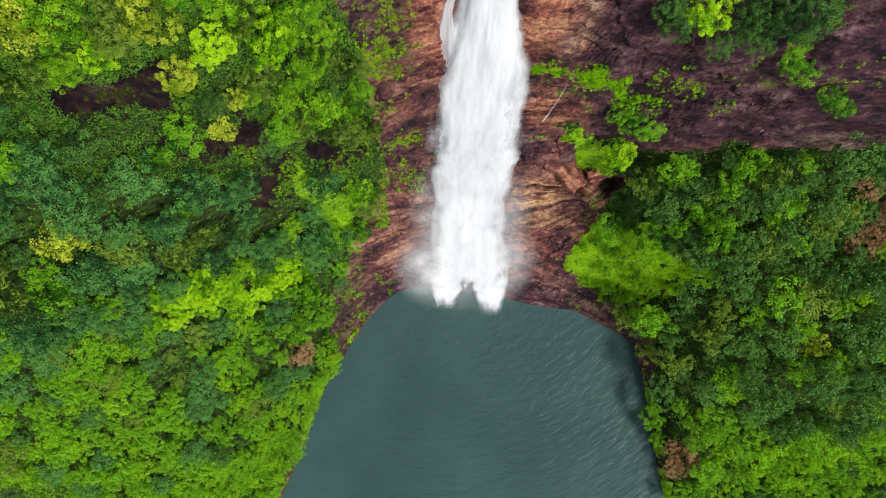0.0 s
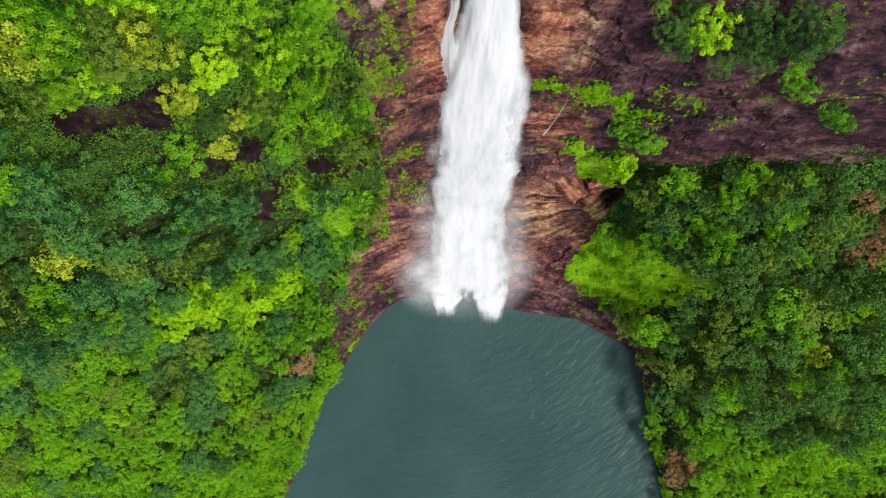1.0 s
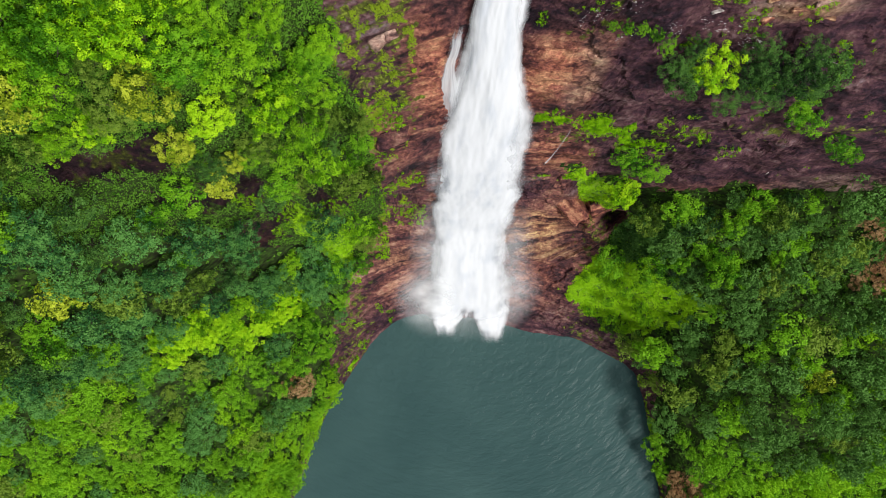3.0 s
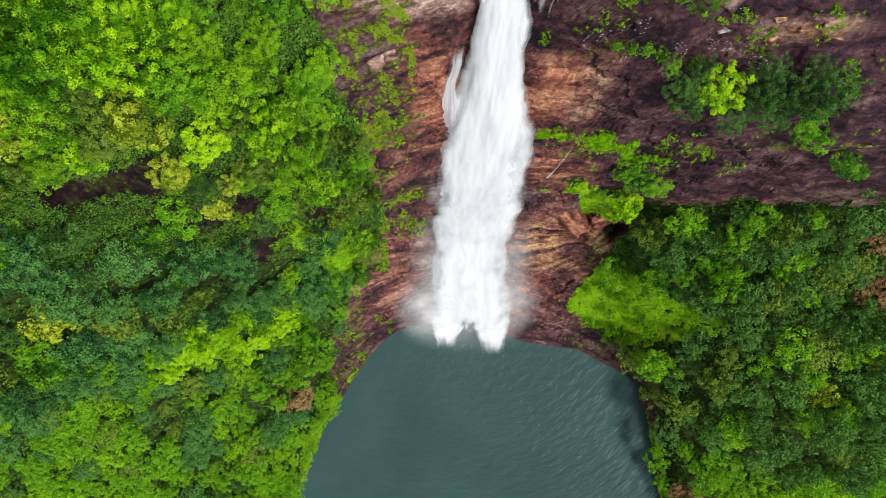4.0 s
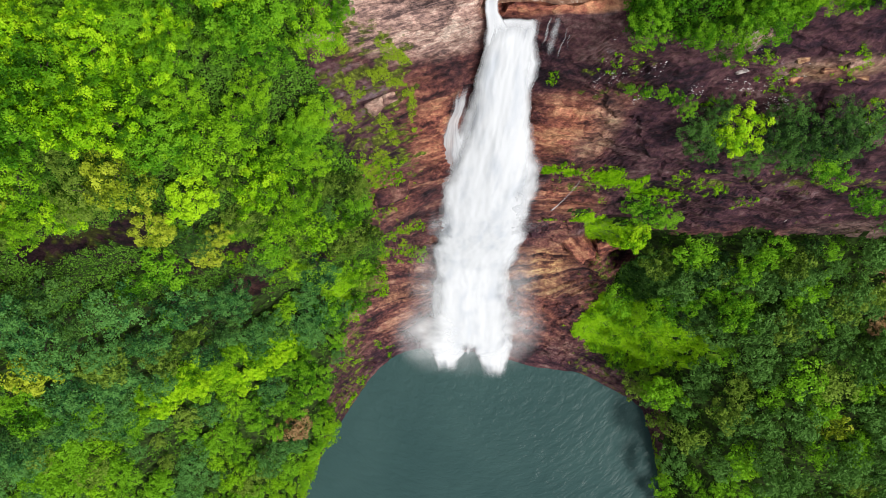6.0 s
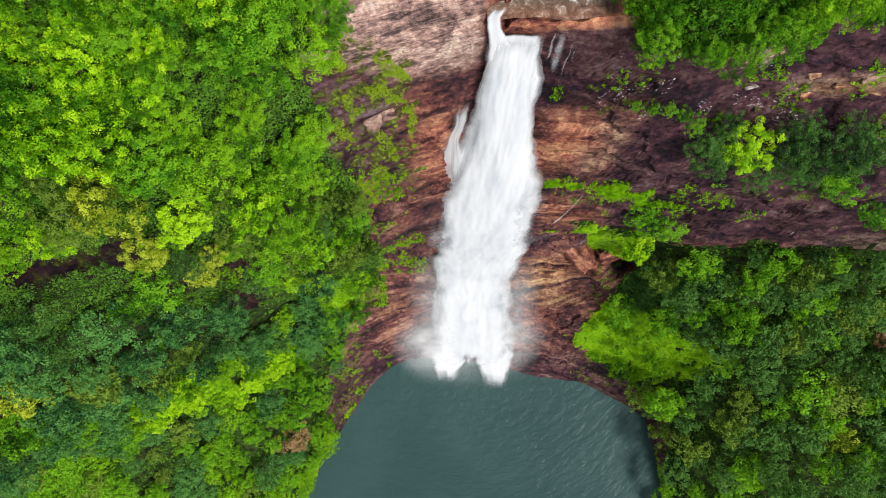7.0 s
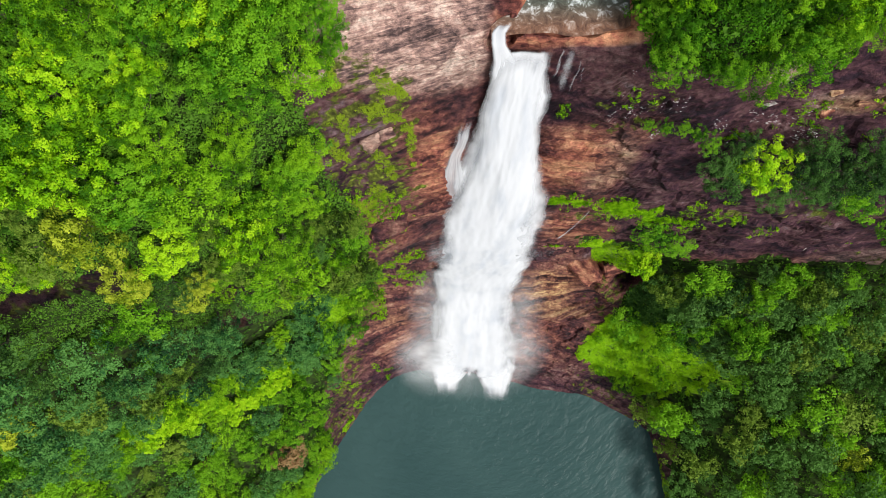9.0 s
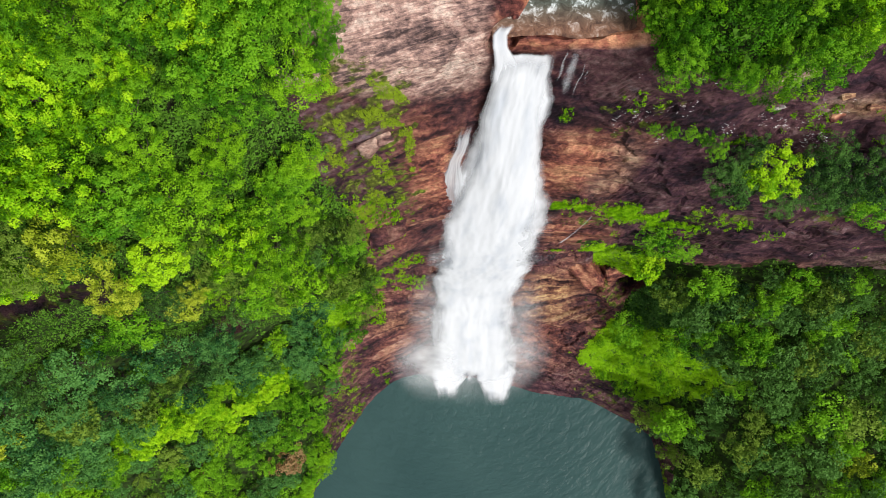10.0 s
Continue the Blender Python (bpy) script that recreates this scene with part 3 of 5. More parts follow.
def mist_material():
    m, t, n, link = material("soft_spray")
    geo, a, ends, k, d, cl, mx, out = n("NewGeometry"), n("TexNoise"), n("Attribute"), n("Math"), n("BsdfDiffuse"), n("BsdfTransparent"), n("MixShader"), n("OutputMaterial")
    a.inputs["Scale"].default_value, a.inputs["Detail"].default_value = 0.22, 3
    link(geo.outputs["Position"], a.inputs["Vector"])
    ends.attribute_name = "ends"
    r = n("MapRange")
    r.inputs["From Min"].default_value, r.inputs["From Max"].default_value = 0.05, 0.85
    link(a.outputs["Fac"], r.inputs["Value"])
    k.operation = "MULTIPLY"
    link(ends.outputs["Fac"], k.inputs[0])
    link(r.outputs[0], k.inputs[1])
    d.inputs["Color"].default_value = (0.9, 0.91, 0.93, 1)
    link(k.outputs[0], mx.inputs[0])
    link(cl.outputs[0], mx.inputs[1])
    link(d.outputs[0], mx.inputs[2])
    link(mx.outputs[0], out.inputs["Surface"])
    return m


MIST = mist_material()


def river_material():
    m, t, n, link = material("foaming_river_water")
    geo, a, b = n("NewGeometry"), n("TexNoise"), n("TexNoise")
    a.inputs["Scale"].default_value, a.inputs["Detail"].default_value, a.inputs["Roughness"].default_value = 1.5, 10, 0.72
    a.inputs["Distortion"].default_value = 0.6
    b.inputs["Scale"].default_value, b.inputs["Detail"].default_value = 2.0, 4
    link(geo.outputs["Position"], a.inputs["Vector"])
    link(geo.outputs["Position"], b.inputs["Vector"])
    col = ramp(n, [(0.38, (0.05, 0.05, 0.038)), (0.54, (0.10, 0.115, 0.095)), (0.61, (0.55, 0.6, 0.6)), (0.70, (0.88, 0.9, 0.9))])
    link(a.outputs["Fac"], col.inputs[0])
    bump = n("Bump")
    bump.inputs["Strength"].default_value, bump.inputs["Distance"].default_value = 0.4, 0.15
    link(b.outputs["Fac"], bump.inputs["Height"])
    p, out = n("BsdfPrincipled"), n("OutputMaterial")
    p.inputs["Roughness"].default_value, p.inputs["IOR"].default_value = 0.15, 1.33
    sep, deep, bed = n("SeparateXYZ"), n("MapRange"), n("MixRGB")
    link(geo.outputs["Position"], sep.inputs[0])
    deep.inputs["From Min"].default_value, deep.inputs["From Max"].default_value = 27.4, 28.9
    link(sep.outputs["Y"], deep.inputs["Value"])
    link(deep.outputs[0], bed.inputs[0])
    stony = ramp(n, [(0.36, (0.075, 0.040, 0.030)), (0.52, (0.20, 0.105, 0.068)), (0.63, (0.34, 0.24, 0.19)), (0.72, (0.6, 0.6, 0.58))])
    link(a.outputs["Fac"], stony.inputs[0])
    link(stony.outputs[0], bed.inputs[1])
    link(col.outputs[0], bed.inputs[2])
    link(bed.outputs[0], p.inputs["Base Color"])
    link(bump.outputs[0], p.inputs["Normal"])
    link(p.outputs[0], out.inputs["Surface"])
    return m


RIVER = river_material()


def plain(name, lo, hi, scale, rough):
    m, t, n, link = material(name)
    geo, a = n("NewGeometry"), n("TexNoise")
    a.inputs["Scale"].default_value, a.inputs["Detail"].default_value = scale, 8
    link(geo.outputs["Position"], a.inputs["Vector"])
    r = ramp(n, [(0.35, lo), (0.65, hi)])
    link(a.outputs["Fac"], r.inputs[0])
    bump = n("Bump")
    bump.inputs["Strength"].default_value, bump.inputs["Distance"].default_value = 0.7, 0.08
    link(a.outputs["Fac"], bump.inputs["Height"])
    p, out = n("BsdfPrincipled"), n("OutputMaterial")
    p.inputs["Roughness"].default_value = rough
    link(r.outputs[0], p.inputs["Base Color"])
    link(bump.outputs[0], p.inputs["Normal"])
    link(p.outputs[0], out.inputs["Surface"])
    return m


PALE = plain("pale_weathered_stone", (0.10, 0.08, 0.075), (0.42, 0.38, 0.36), 3.5, 0.85)
GLINT_WHITE = plain("white_painted_glint", (0.7, 0.72, 0.74), (0.9, 0.9, 0.9), 5.0, 0.3)


# ---- mesh helpers ----
def mesh_from(name, verts, faces, mats, uvs=None, smooth=False):
    me = bpy.data.meshes.new(name)
    me.from_pydata([tuple(v) for v in verts], [], [tuple(f) for f in faces])
    for m in mats:
        me.materials.append(m)
    if uvs is not None:
        layer = me.uv_layers.new(name="flow")
        loops = np.empty(len(me.loops), np.int32)
        me.loops.foreach_get("vertex_index", loops)
        layer.data.foreach_set("uv", np.asarray(uvs, np.float32)[loops].ravel())
    if smooth:
        me.polygons.foreach_set("use_smooth", np.ones(len(me.polygons), bool))
    me.update()
    return me


def part(name, me, parent, label=""):
    ob = new(name, me)
    ob.parent = parent
    return tagged(ob, label)


def grid_faces(nx, ny):
    i, j = np.meshgrid(np.arange(nx - 1), np.arange(ny - 1), indexing="ij")
    a = (i * ny + j).ravel()
    return np.stack([a, a + ny, a + ny + 1, a + 1], 1)


# ---- the ground: one sheet from the lake bed over the cliff to the far hills ----
def spread(marks):
    """Coordinates from stretches of (start, end, step)."""
    out = []
    for a, b, s in marks:
        out.extend(np.arange(a, b - 1e-6, s))
    return np.array(out + [marks[-1][1]])


def build_ground():
    xs = spread([(-3000, -600, 600), (-600, -120, 80), (-120, -72, 8), (-72, -22, 0.8), (-22, 40, 0.25), (40, 76, 0.8), (76, 124, 8), (124, 604, 80), (604, 3004, 600)])
    ys = spread([(-3000, -600, 600), (-600, -120, 80), (-120, -60, 6), (-60, -16, 0.7), (-16, 9, 0.2), (9, 27, 0.1), (27, 31, 0.25), (31, 45, 1.0), (45, 117, 8), (117, 597, 80), (597, 2997, 600)])
    x, y = np.meshgrid(xs, ys, indexing="ij")
    z = land(x, y)
    far = np.clip((np.hypot(x, y - 10) - 150) / 900, 0, 1)
    z = z + far * 60 * (0.5 + fbm(x * 0.002, y * 0.002, 1.0))
    rock = np.clip(rockiness(x, y) / 1.5, 0, 1)
    # normals of the smooth sheet, along which ledges stand out
    gx, gy = np.gradient(z, xs, axis=0), np.gradient(z, ys, axis=1)
    ln = np.sqrt(gx * gx + gy * gy + 1)
    nx_, ny_, nz_ = -gx / ln, -gy / ln, 1 / ln
    dip = z + 0.10 * x + 0.05 * y + 1.3 * fbm(x * 0.10, y * 0.10, z * 0.05, 3)
    beds = 0.0
    for h, amp in ((5.2, 0.85), (1.9, 0.42), (0.75, 0.20)):
        f = dip / h + 0.5 * vnoise(x * 0.12 / h * 3, y * 0.2, h)
        s = f - np.floor(f)
        beds = beds + amp * (np.where(s < 0.82, s / 0.82, (1 - s) / 0.18) - 0.5) * (0.55 + 0.6 * vnoise(x * 0.35 / h, z * 0.4 / h, 7.7 + h))
    rough = 0.55 * fbm(x * 0.33, y * 0.33, z * 0.15, 4) + 0.40 * fbm(x * 1.1, y * 1.1, z * 0.5, 4)
    # blocky joints
    along = dip * 0.8 + 0.7 * y
    joints = (0.3 + 0.7 * np.clip((z - 18) / 10, 0, 1)) * 0.45 * cells(x / 4.2 + 0.22 * along + 0.5 * vnoise(x * 0.4, along * 0.4), along / 4.4 + 0.5 * vnoise(x * 0.3, along * 0.3, 6.0), 1.0) + 0.26 * cells(x / 1.9 - 0.3 * along + 0.4 * vnoise(x * 0.8, along), along / 2.0 + 0.4 * vnoise(x * 0.8, along, 4.0), 2.0)
    d = (beds * 0.75 + rough * 0.7 + joints) * (1 - 0.4 * np.clip((z - 35) / 15, 0, 1)) * rock * np.clip(z / 3.0, 0.15, 1) + (1 - rock) * 0.25 * fbm(x * 0.5, y * 0.5, z * 0.4)
    # fans of grooves in the tan rock on both sides of the fall
    knob = np.clip(1.25 - np.hypot((x - 17.5) / 8.5, (y - 8.0) / 4.6), 0, 1) * (x > 9)
    toe = np.clip(1.25 - np.hypot((x + 8.5) / 7.5, (y - 2.5) / 6.0), 0, 1) * (x < 2)
    fan_r = np.arctan2(y - 9.6, 30.5 - x) * 17 + 0.8 * fbm(x * 0.25, y * 0.25, 2.0, 3)
    fan_l = np.arctan2(y - 7.5, x - 7.0) % (2 * np.pi) * 13 + 0.9 * fbm(x * 0.22, y * 0.22, 5.0, 3)
    swing = np.where(x > 3, fan_r, fan_l)
    fan = np.maximum(knob, toe)
    ribs = vnoise(swing * 1.1, x * 0.05, 3.0) + 0.6 * vnoise(swing * 2.7, x * 0.1, 6.0)
    d = d * (1 - 0.8 * np.clip(fan * 2, 0, 1)) + 0.5 * ribs * np.clip(fan * 2, 0, 1) * rock
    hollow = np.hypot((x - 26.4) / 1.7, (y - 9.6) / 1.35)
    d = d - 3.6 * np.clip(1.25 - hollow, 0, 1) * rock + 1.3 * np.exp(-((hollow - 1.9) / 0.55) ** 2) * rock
    # dark seams along the beds, and overhang shade painted over the clefts
    s1, s2 = dip * 0.62 + 0.5 * fbm(x * 0.3, y * 0.3, 1.0, 3), dip * 1.7 + 0.6 * fbm(x * 0.7, y * 0.7, 4.0, 3)
    on_slab = (y > 24.3 + 0.4 * vnoise(x * 0.5, y * 0.5, 2.0)) & (x < 3)
    lean_line = y - 0.30 * x + 0.35 * fbm(x * 0.35, y * 0.6, 3.0, 3)
    bed_line = np.where(fan > 0.25, swing * 1.3, np.where(on_slab, lean_line * 1.4, s1))
    fine_line = np.where(fan > 0.25, swing * 3.1, np.where(on_slab, lean_line * 4.2, s2))
    fissure_and_shade = np.clip(1 - np.abs(vnoise(bed_line, x * 0.07, y * 0.03)) / 0.13, 0, 1) * np.clip(0.6 + vnoise(x * 0.3, y * 0.5, 9.0), 0, 1)
    fissure_and_shade = np.maximum(fissure_and_shade, 0.75 * np.clip(1 - np.abs(vnoise(fine_line, x * 0.16, 2.0)) / 0.16, 0, 1) * np.clip(0.5 + vnoise(x * 0.5, y * 0.7, 3.0), 0, 1))
    upright = x * 0.45 + 0.25 * y + 1.2 * fbm(x * 0.2, y * 0.3, 7.0, 3)
    fissure_and_shade = np.maximum(fissure_and_shade, 0.8 * np.clip(1 - np.abs(vnoise(upright, np.floor(s1), 5.0)) / 0.05, 0, 1) * np.clip(0.3 + vnoise(x * 0.3, z * 0.15, 8.0), 0, 1) * np.clip((z - 25) / 10, 0, 1))
    # the clefts' shade, put into the colour as a broad dark band
    fissure_and_shade = np.maximum(fissure_and_shade, np.clip(2.2 - cleft_gap(x, y), 0, 1))
    bed_tone = 0.5 + 0.5 * 0.8 * vnoise(np.floor(bed_line * 1.2) * 3.7, x * np.where(fan > 0.25, 0.08, 0.25), 1.5) + 0.45 * vnoise(np.floor(fine_line * 1.2) * 2.3, x * np.where(fan > 0.25, 0.12, 0.5), 4.5)
    slab_tone = 0.5 + 0.22 * vnoise(np.floor(bed_line * 1.3) * 3.7, x * 0.12, 1.5) + 0.45 * vnoise(fine_line * 1.1, x * 0.35, 4.5)
    bed_tone = np.where(on_slab, slab_tone, bed_tone)
    bed_tone = 0.5 + (bed_tone - 0.5) * (0.75 + 0.35 * np.clip(fan * 2, 0, 1))
    d = d - 0.22 * fissure_and_shade * rock - 1.8 * np.clip(1.15 - cleft_gap(x, y) / 0.75, 0, 1)
    groove = np.clip(1.4 - np.abs(x - (4.3 - 0.02 * (26 - y))) / 6.2, 0, 1) * np.clip((z - 22) / 8, 0, 1) * np.clip((27.5 - y) / 3, 0, 1)
    lip = np.clip(np.minimum(np.minimum(x - 1.0, 12 - x), np.minimum(y - 25.5, 31 - y)) / 0.6, 0, 1)
    slab = np.clip((y - 22.8) / 1.5, 0, 1) * np.clip((3.5 - x) / 1.5, 0, 1)
    d = d * (1 - 0.85 * lip) * (1 - 0.55 * slab) * (np.abs(x) < 90) * (1 - 0.6 * np.clip(groove * 2, 0, 1)) - 0.65 * groove
    px, py, pz = x + nx_ * d, y + ny_ * d, z + nz_ * d
    verts = np.stack([px, py, pz], -1).reshape(-1, 3)
    faces = grid_faces(len(xs), len(ys))
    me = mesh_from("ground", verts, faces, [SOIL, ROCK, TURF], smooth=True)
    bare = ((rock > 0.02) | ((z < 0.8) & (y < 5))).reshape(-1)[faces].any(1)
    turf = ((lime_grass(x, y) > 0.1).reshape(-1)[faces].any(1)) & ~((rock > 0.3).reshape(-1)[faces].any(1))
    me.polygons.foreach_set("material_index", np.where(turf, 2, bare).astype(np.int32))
    me.polygons.foreach_set("use_smooth", ~bare)

    def attribute(name, values):
        at = me.attributes.new(name, "FLOAT", "POINT")
        at.data.foreach_set("value", np.clip(values, 0, 1).astype(np.float32).ravel())

    soft = 0.5 * fbm(x * 0.25, y * 0.25, z * 0.12)
    wet = np.clip(1.2 - np.abs(x - 4) / 9.0, 0, 1) * np.clip((z - 30) / 12, 0, 1)
    def zone(cx, cy, rx, ry, lean=0.0):
        return np.clip(1.35 - np.hypot((x - cx) / rx, (y - cy - lean * (x - cx)) / ry) + 1.3 * soft, 0, 1)

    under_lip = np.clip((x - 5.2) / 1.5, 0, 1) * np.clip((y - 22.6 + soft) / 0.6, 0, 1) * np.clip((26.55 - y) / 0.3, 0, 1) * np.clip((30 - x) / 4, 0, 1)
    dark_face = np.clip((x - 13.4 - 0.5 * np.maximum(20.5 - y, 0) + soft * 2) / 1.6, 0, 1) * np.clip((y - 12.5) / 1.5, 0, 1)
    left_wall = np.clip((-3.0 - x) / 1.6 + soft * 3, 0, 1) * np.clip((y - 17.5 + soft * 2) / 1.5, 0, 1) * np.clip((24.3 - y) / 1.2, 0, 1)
    # rock varnish, plus painted overhang shade around the clefts (first two terms)
    attribute("varnish_and_shade", np.maximum.reduce([np.clip((-13 - x) / 2, 0, 1) * np.clip((y - 5) / 2, 0, 1), np.clip((-8 - x) / 2, 0, 1) * np.clip((y - 9) / 2, 0, 1) * np.clip((15 - y) / 2, 0, 1),
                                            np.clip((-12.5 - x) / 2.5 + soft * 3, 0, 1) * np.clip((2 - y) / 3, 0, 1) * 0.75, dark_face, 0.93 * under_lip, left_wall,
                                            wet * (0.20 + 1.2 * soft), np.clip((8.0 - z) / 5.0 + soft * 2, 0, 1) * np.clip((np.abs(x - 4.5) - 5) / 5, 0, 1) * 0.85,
                                            # the last term paints shade into the carved hollow
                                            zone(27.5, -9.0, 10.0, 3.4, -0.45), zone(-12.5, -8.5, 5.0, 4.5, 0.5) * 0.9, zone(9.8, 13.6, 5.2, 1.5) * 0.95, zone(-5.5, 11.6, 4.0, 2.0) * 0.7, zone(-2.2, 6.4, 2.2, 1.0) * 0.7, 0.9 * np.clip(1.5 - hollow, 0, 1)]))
    attribute("tan_bed", np.maximum.reduce([zone(15.8, 8.5, 6.5, 2.2, 0.05), 0.35 * zone(-8.0, 3.6, 4.6, 1.3, 0.25), 0.5 * zone(16, 5.4, 6, 1.6), 0.55 * zone(12.8, 20.8, 1.3, 1.5), 0.55 * zone(28.6, 24.5, 3.4, 0.7, 0.05)]))
    attribute("iron_bed", np.maximum.reduce([np.clip((x - 1.6) / 1.6 + soft * 2, 0, 1) * np.clip((12 - x) / 2, 0, 1) * np.clip((y - 26.2) / 0.3, 0, 1) * np.clip((31 - y) / 2, 0, 1),
                                             0.8 * zone(-0.9, 20.6, 2.2, 2.6), zone(9.0, 21.0, 3.4, 1.6), 0.65 * zone(13.0, 16.6, 5.0, 1.0, -0.1), 0.55 * zone(14.5, 0.0, 5.5, 3.0),
                                             0.75 * zone(22.0, 11.6, 3.6, 2.4), 0.2 * zone(-7.0, -1.5, 5.0, 2.5, 0.3), 0.3 * zone(-5.2, 16.4, 2.6, 1.2, 0.2)]))
    attribute("weathered", np.maximum.reduce([np.clip((y - 24.1 - 0.12 * x + soft * 2) / 0.9, 0, 1) * np.clip((2.6 - x) / 0.8, 0, 1), 0.62 * zone(12.7, 20.9, 1.3, 1.5), 0.55 * zone(52, 12.6, 9.0, 1.1, -0.05), 0.6 * zone(20.6, 25.3, 1.9, 0.35, 0.25), 0.35 * zone(29.5, 24.9, 3.6, 0.5, 0.05)]))
    attribute("fissure_and_shade", fissure_and_shade)
    attribute("bed_tone", bed_tone)
    attribute("mossy", 0.60 * np.clip((-1.0 - x) / 2, 0, 1) * np.clip((y - 15) / 3, 0, 1) * np.clip((26.4 - y) / 1.4, 0, 1) + 0.6 * zone(10.2, 23.9, 1.3, 1.3, 0.3) + 0.65 * zone(13.2, 23.6, 2.4, 0.9, 0.5) + np.clip((x - 9) / 3, 0, 1) * np.clip(1 - np.abs(y - 17.6) / 1.2, 0, 1) * 0.6
              + np.clip((-11 - x) / 4, 0, 1) * 0.5 + np.clip((x - 20) / 4, 0, 1) * np.clip((15 - y) / 2, 0, 1) * 0.4)
    return tagged(new("ground", me), "steep red sandstone gorge walls with mossy ledges", "ground", kind="structure")


ground = build_ground()


def skin_of(ob):
    me = ob.data
    co = np.empty(len(me.vertices) * 3)
    me.vertices.foreach_get("co", co)
    quads = np.empty(len(me.loops), np.int32)
    me.loops.foreach_get("vertex_index", quads)
    return BVHTree.FromPolygons(co.reshape(-1, 3).tolist(), quads.reshape(-1, 4).tolist())


SKIN = skin_of(ground)


def surface(x, y):
    """The height of the finished ground under a plan place."""
    hit = SKIN.ray_cast(Vector((float(x), float(y), 200.0)), Vector((0, 0, -1)))[0]
    return hit.z if hit else float(land(x, y))


def surfaces(x, y):
    return np.array([surface(p, q) for p, q in zip(x, y)])


def build_lake():
    xs, ys = np.array([-2900.0, -120, -60, 0, 60, 120, 2900]), np.array([-2900.0, -400, -120, -60, -20, 2])
    x, y = np.meshgrid(xs, ys, indexing="ij")
    verts = np.stack([x, y, np.zeros_like(x)], -1).reshape(-1, 3)
    me = mesh_from("water", verts, grid_faces(len(xs), len(ys)), [LAKE])
    return tagged(new("water", me), "calm dark teal pool with fine ripples", "water", kind="structure")


build_lake()


# ---- the river above the lip ----
def build_river():
    xs, ys = np.linspace(2.3, 11.0, 44), np.concatenate([np.linspace(26.75, 32, 36), np.linspace(33, 110, 12)])
    x, y = np.meshgrid(xs, ys, indexing="ij")
    y = y + 0.35 * vnoise(x * 0.7, 2.0) * np.clip((28.5 - y) / 1.5, 0, 1)
    z = 89.38 + 0.05 * fbm(x * 1.2, y * 1.2, 4.0) + 0.012 * np.maximum(y - 30, 0)
    me = mesh_from("river", np.stack([x, y, z], -1).reshape(-1, 3), grid_faces(len(xs), len(ys)), [RIVER], smooth=True)
    return tagged(new("river", me), "shallow grey-green river pool with white foam", "water", kind="structure")


build_river()


# ---- the waterfall ----
def sheet(rows, across, down, bulge, seed, mat, name, fold=0.35, fade=(0, 0), ragged=0.25, parting=0.0):
    """A skin of falling water through rows of (y, z, left, right)."""
    rows = np.array(rows, float)
    s = np.concatenate([[0], np.cumsum(np.hypot(np.diff(rows[:, 0]), np.diff(rows[:, 1])))])
    v = np.linspace(0, s[-1], down)
    u = np.linspace(0, 1, across)
    yy, zz = np.interp(v, s, rows[:, 0]), np.interp(v, s, rows[:, 1])
    ker = np.ones(5) / 5
    yy[2:-2], zz[2:-2] = np.convolve(yy, ker, "valid"), np.convolve(zz, ker, "valid")
    le, ri = np.interp(v, s, rows[:, 2]), np.interp(v, s, rows[:, 3])
    le = le + ragged * fbm(v * 0.16, seed, 0.0)
    ri = ri + ragged * fbm(v * 0.16, seed + 9, 0.0)
    ty, tz = np.gradient(yy), np.gradient(zz)
    ln = np.hypot(ty, tz) + 1e-9
    ny_, nz_ = tz / ln, -ty / ln
    flip = np.where(ny_ > 0.2, -1, 1)
    ny_, nz_ = ny_ * flip, nz_ * flip
    U, V = np.meshgrid(u, v, indexing="ij")
    x = le[None, :] + (ri - le)[None, :] * U
    b = bulge * np.clip(V / 14, 0, 1) * np.sin(np.pi * U) ** 0.6 + fold * fbm(x * 0.9, V * 0.10, seed) + 0.5 * fold * fbm(x * 2.7, V * 0.35, seed + 3)
    y, z = yy[None, :] + ny_[None, :] * b, zz[None, :] + nz_[None, :] * b
    me = mesh_from(name, np.stack([x, y, z], -1).reshape(-1, 3), grid_faces(across, down), [mat],
                   np.stack([U, V], -1).reshape(-1, 2) + np.array([0, seed * 3.7]), smooth=True)
    ends = np.ones_like(V)
    if fade[0]:
        ends = ends * np.clip(V / fade[0], 0, 1)
    if fade[1]:
        ends = ends * np.clip((s[-1] - V) / fade[1], 0, 1)
    if parting:
        ends = ends * (1 - parting * np.exp(-((U - 0.46) / 0.13) ** 2) * np.clip((V - s[-1] + 7) / 3, 0, 1) * (0.75 + 0.5 * vnoise(x * 1.5, V * 0.2, seed)))
    at = me.attributes.new("ends", "FLOAT", "POINT")
    at.data.foreach_set("value", ends.astype(np.float32).ravel())
    return me


FALL = [(26.9, 89.3, 2.7, 6.3), (26.2, 88.6, 2.6, 6.3), (25.4, 86.4, 2.2, 6.2), (24.2, 82.0, 1.55, 6.4), (22.3, 76.0, 0.95, 6.95), (20.4, 70.0, 0.1, 7.9),
        (18.4, 63.0, -0.7, 9.0), (16.0, 54.5, -1.4, 10.0), (13.9, 45.0, -1.9, 10.5), (11.8, 34.0, -2.0, 10.7), (9.4, 25.5, -1.8, 10.8), (6.8, 21.0, -1.6, 10.6),
        (3.0, 16.5, -1.8, 10.7), (-1.0, 11.8, -2.4, 11.2), (-4.5, 7.0, -2.8, 11.8), (-6.6, 3.4, -2.6, 11.6)]
fall = tagged(new("waterfall"), "tall white waterfall pouring over red sandstone into the pool", "waterfall")
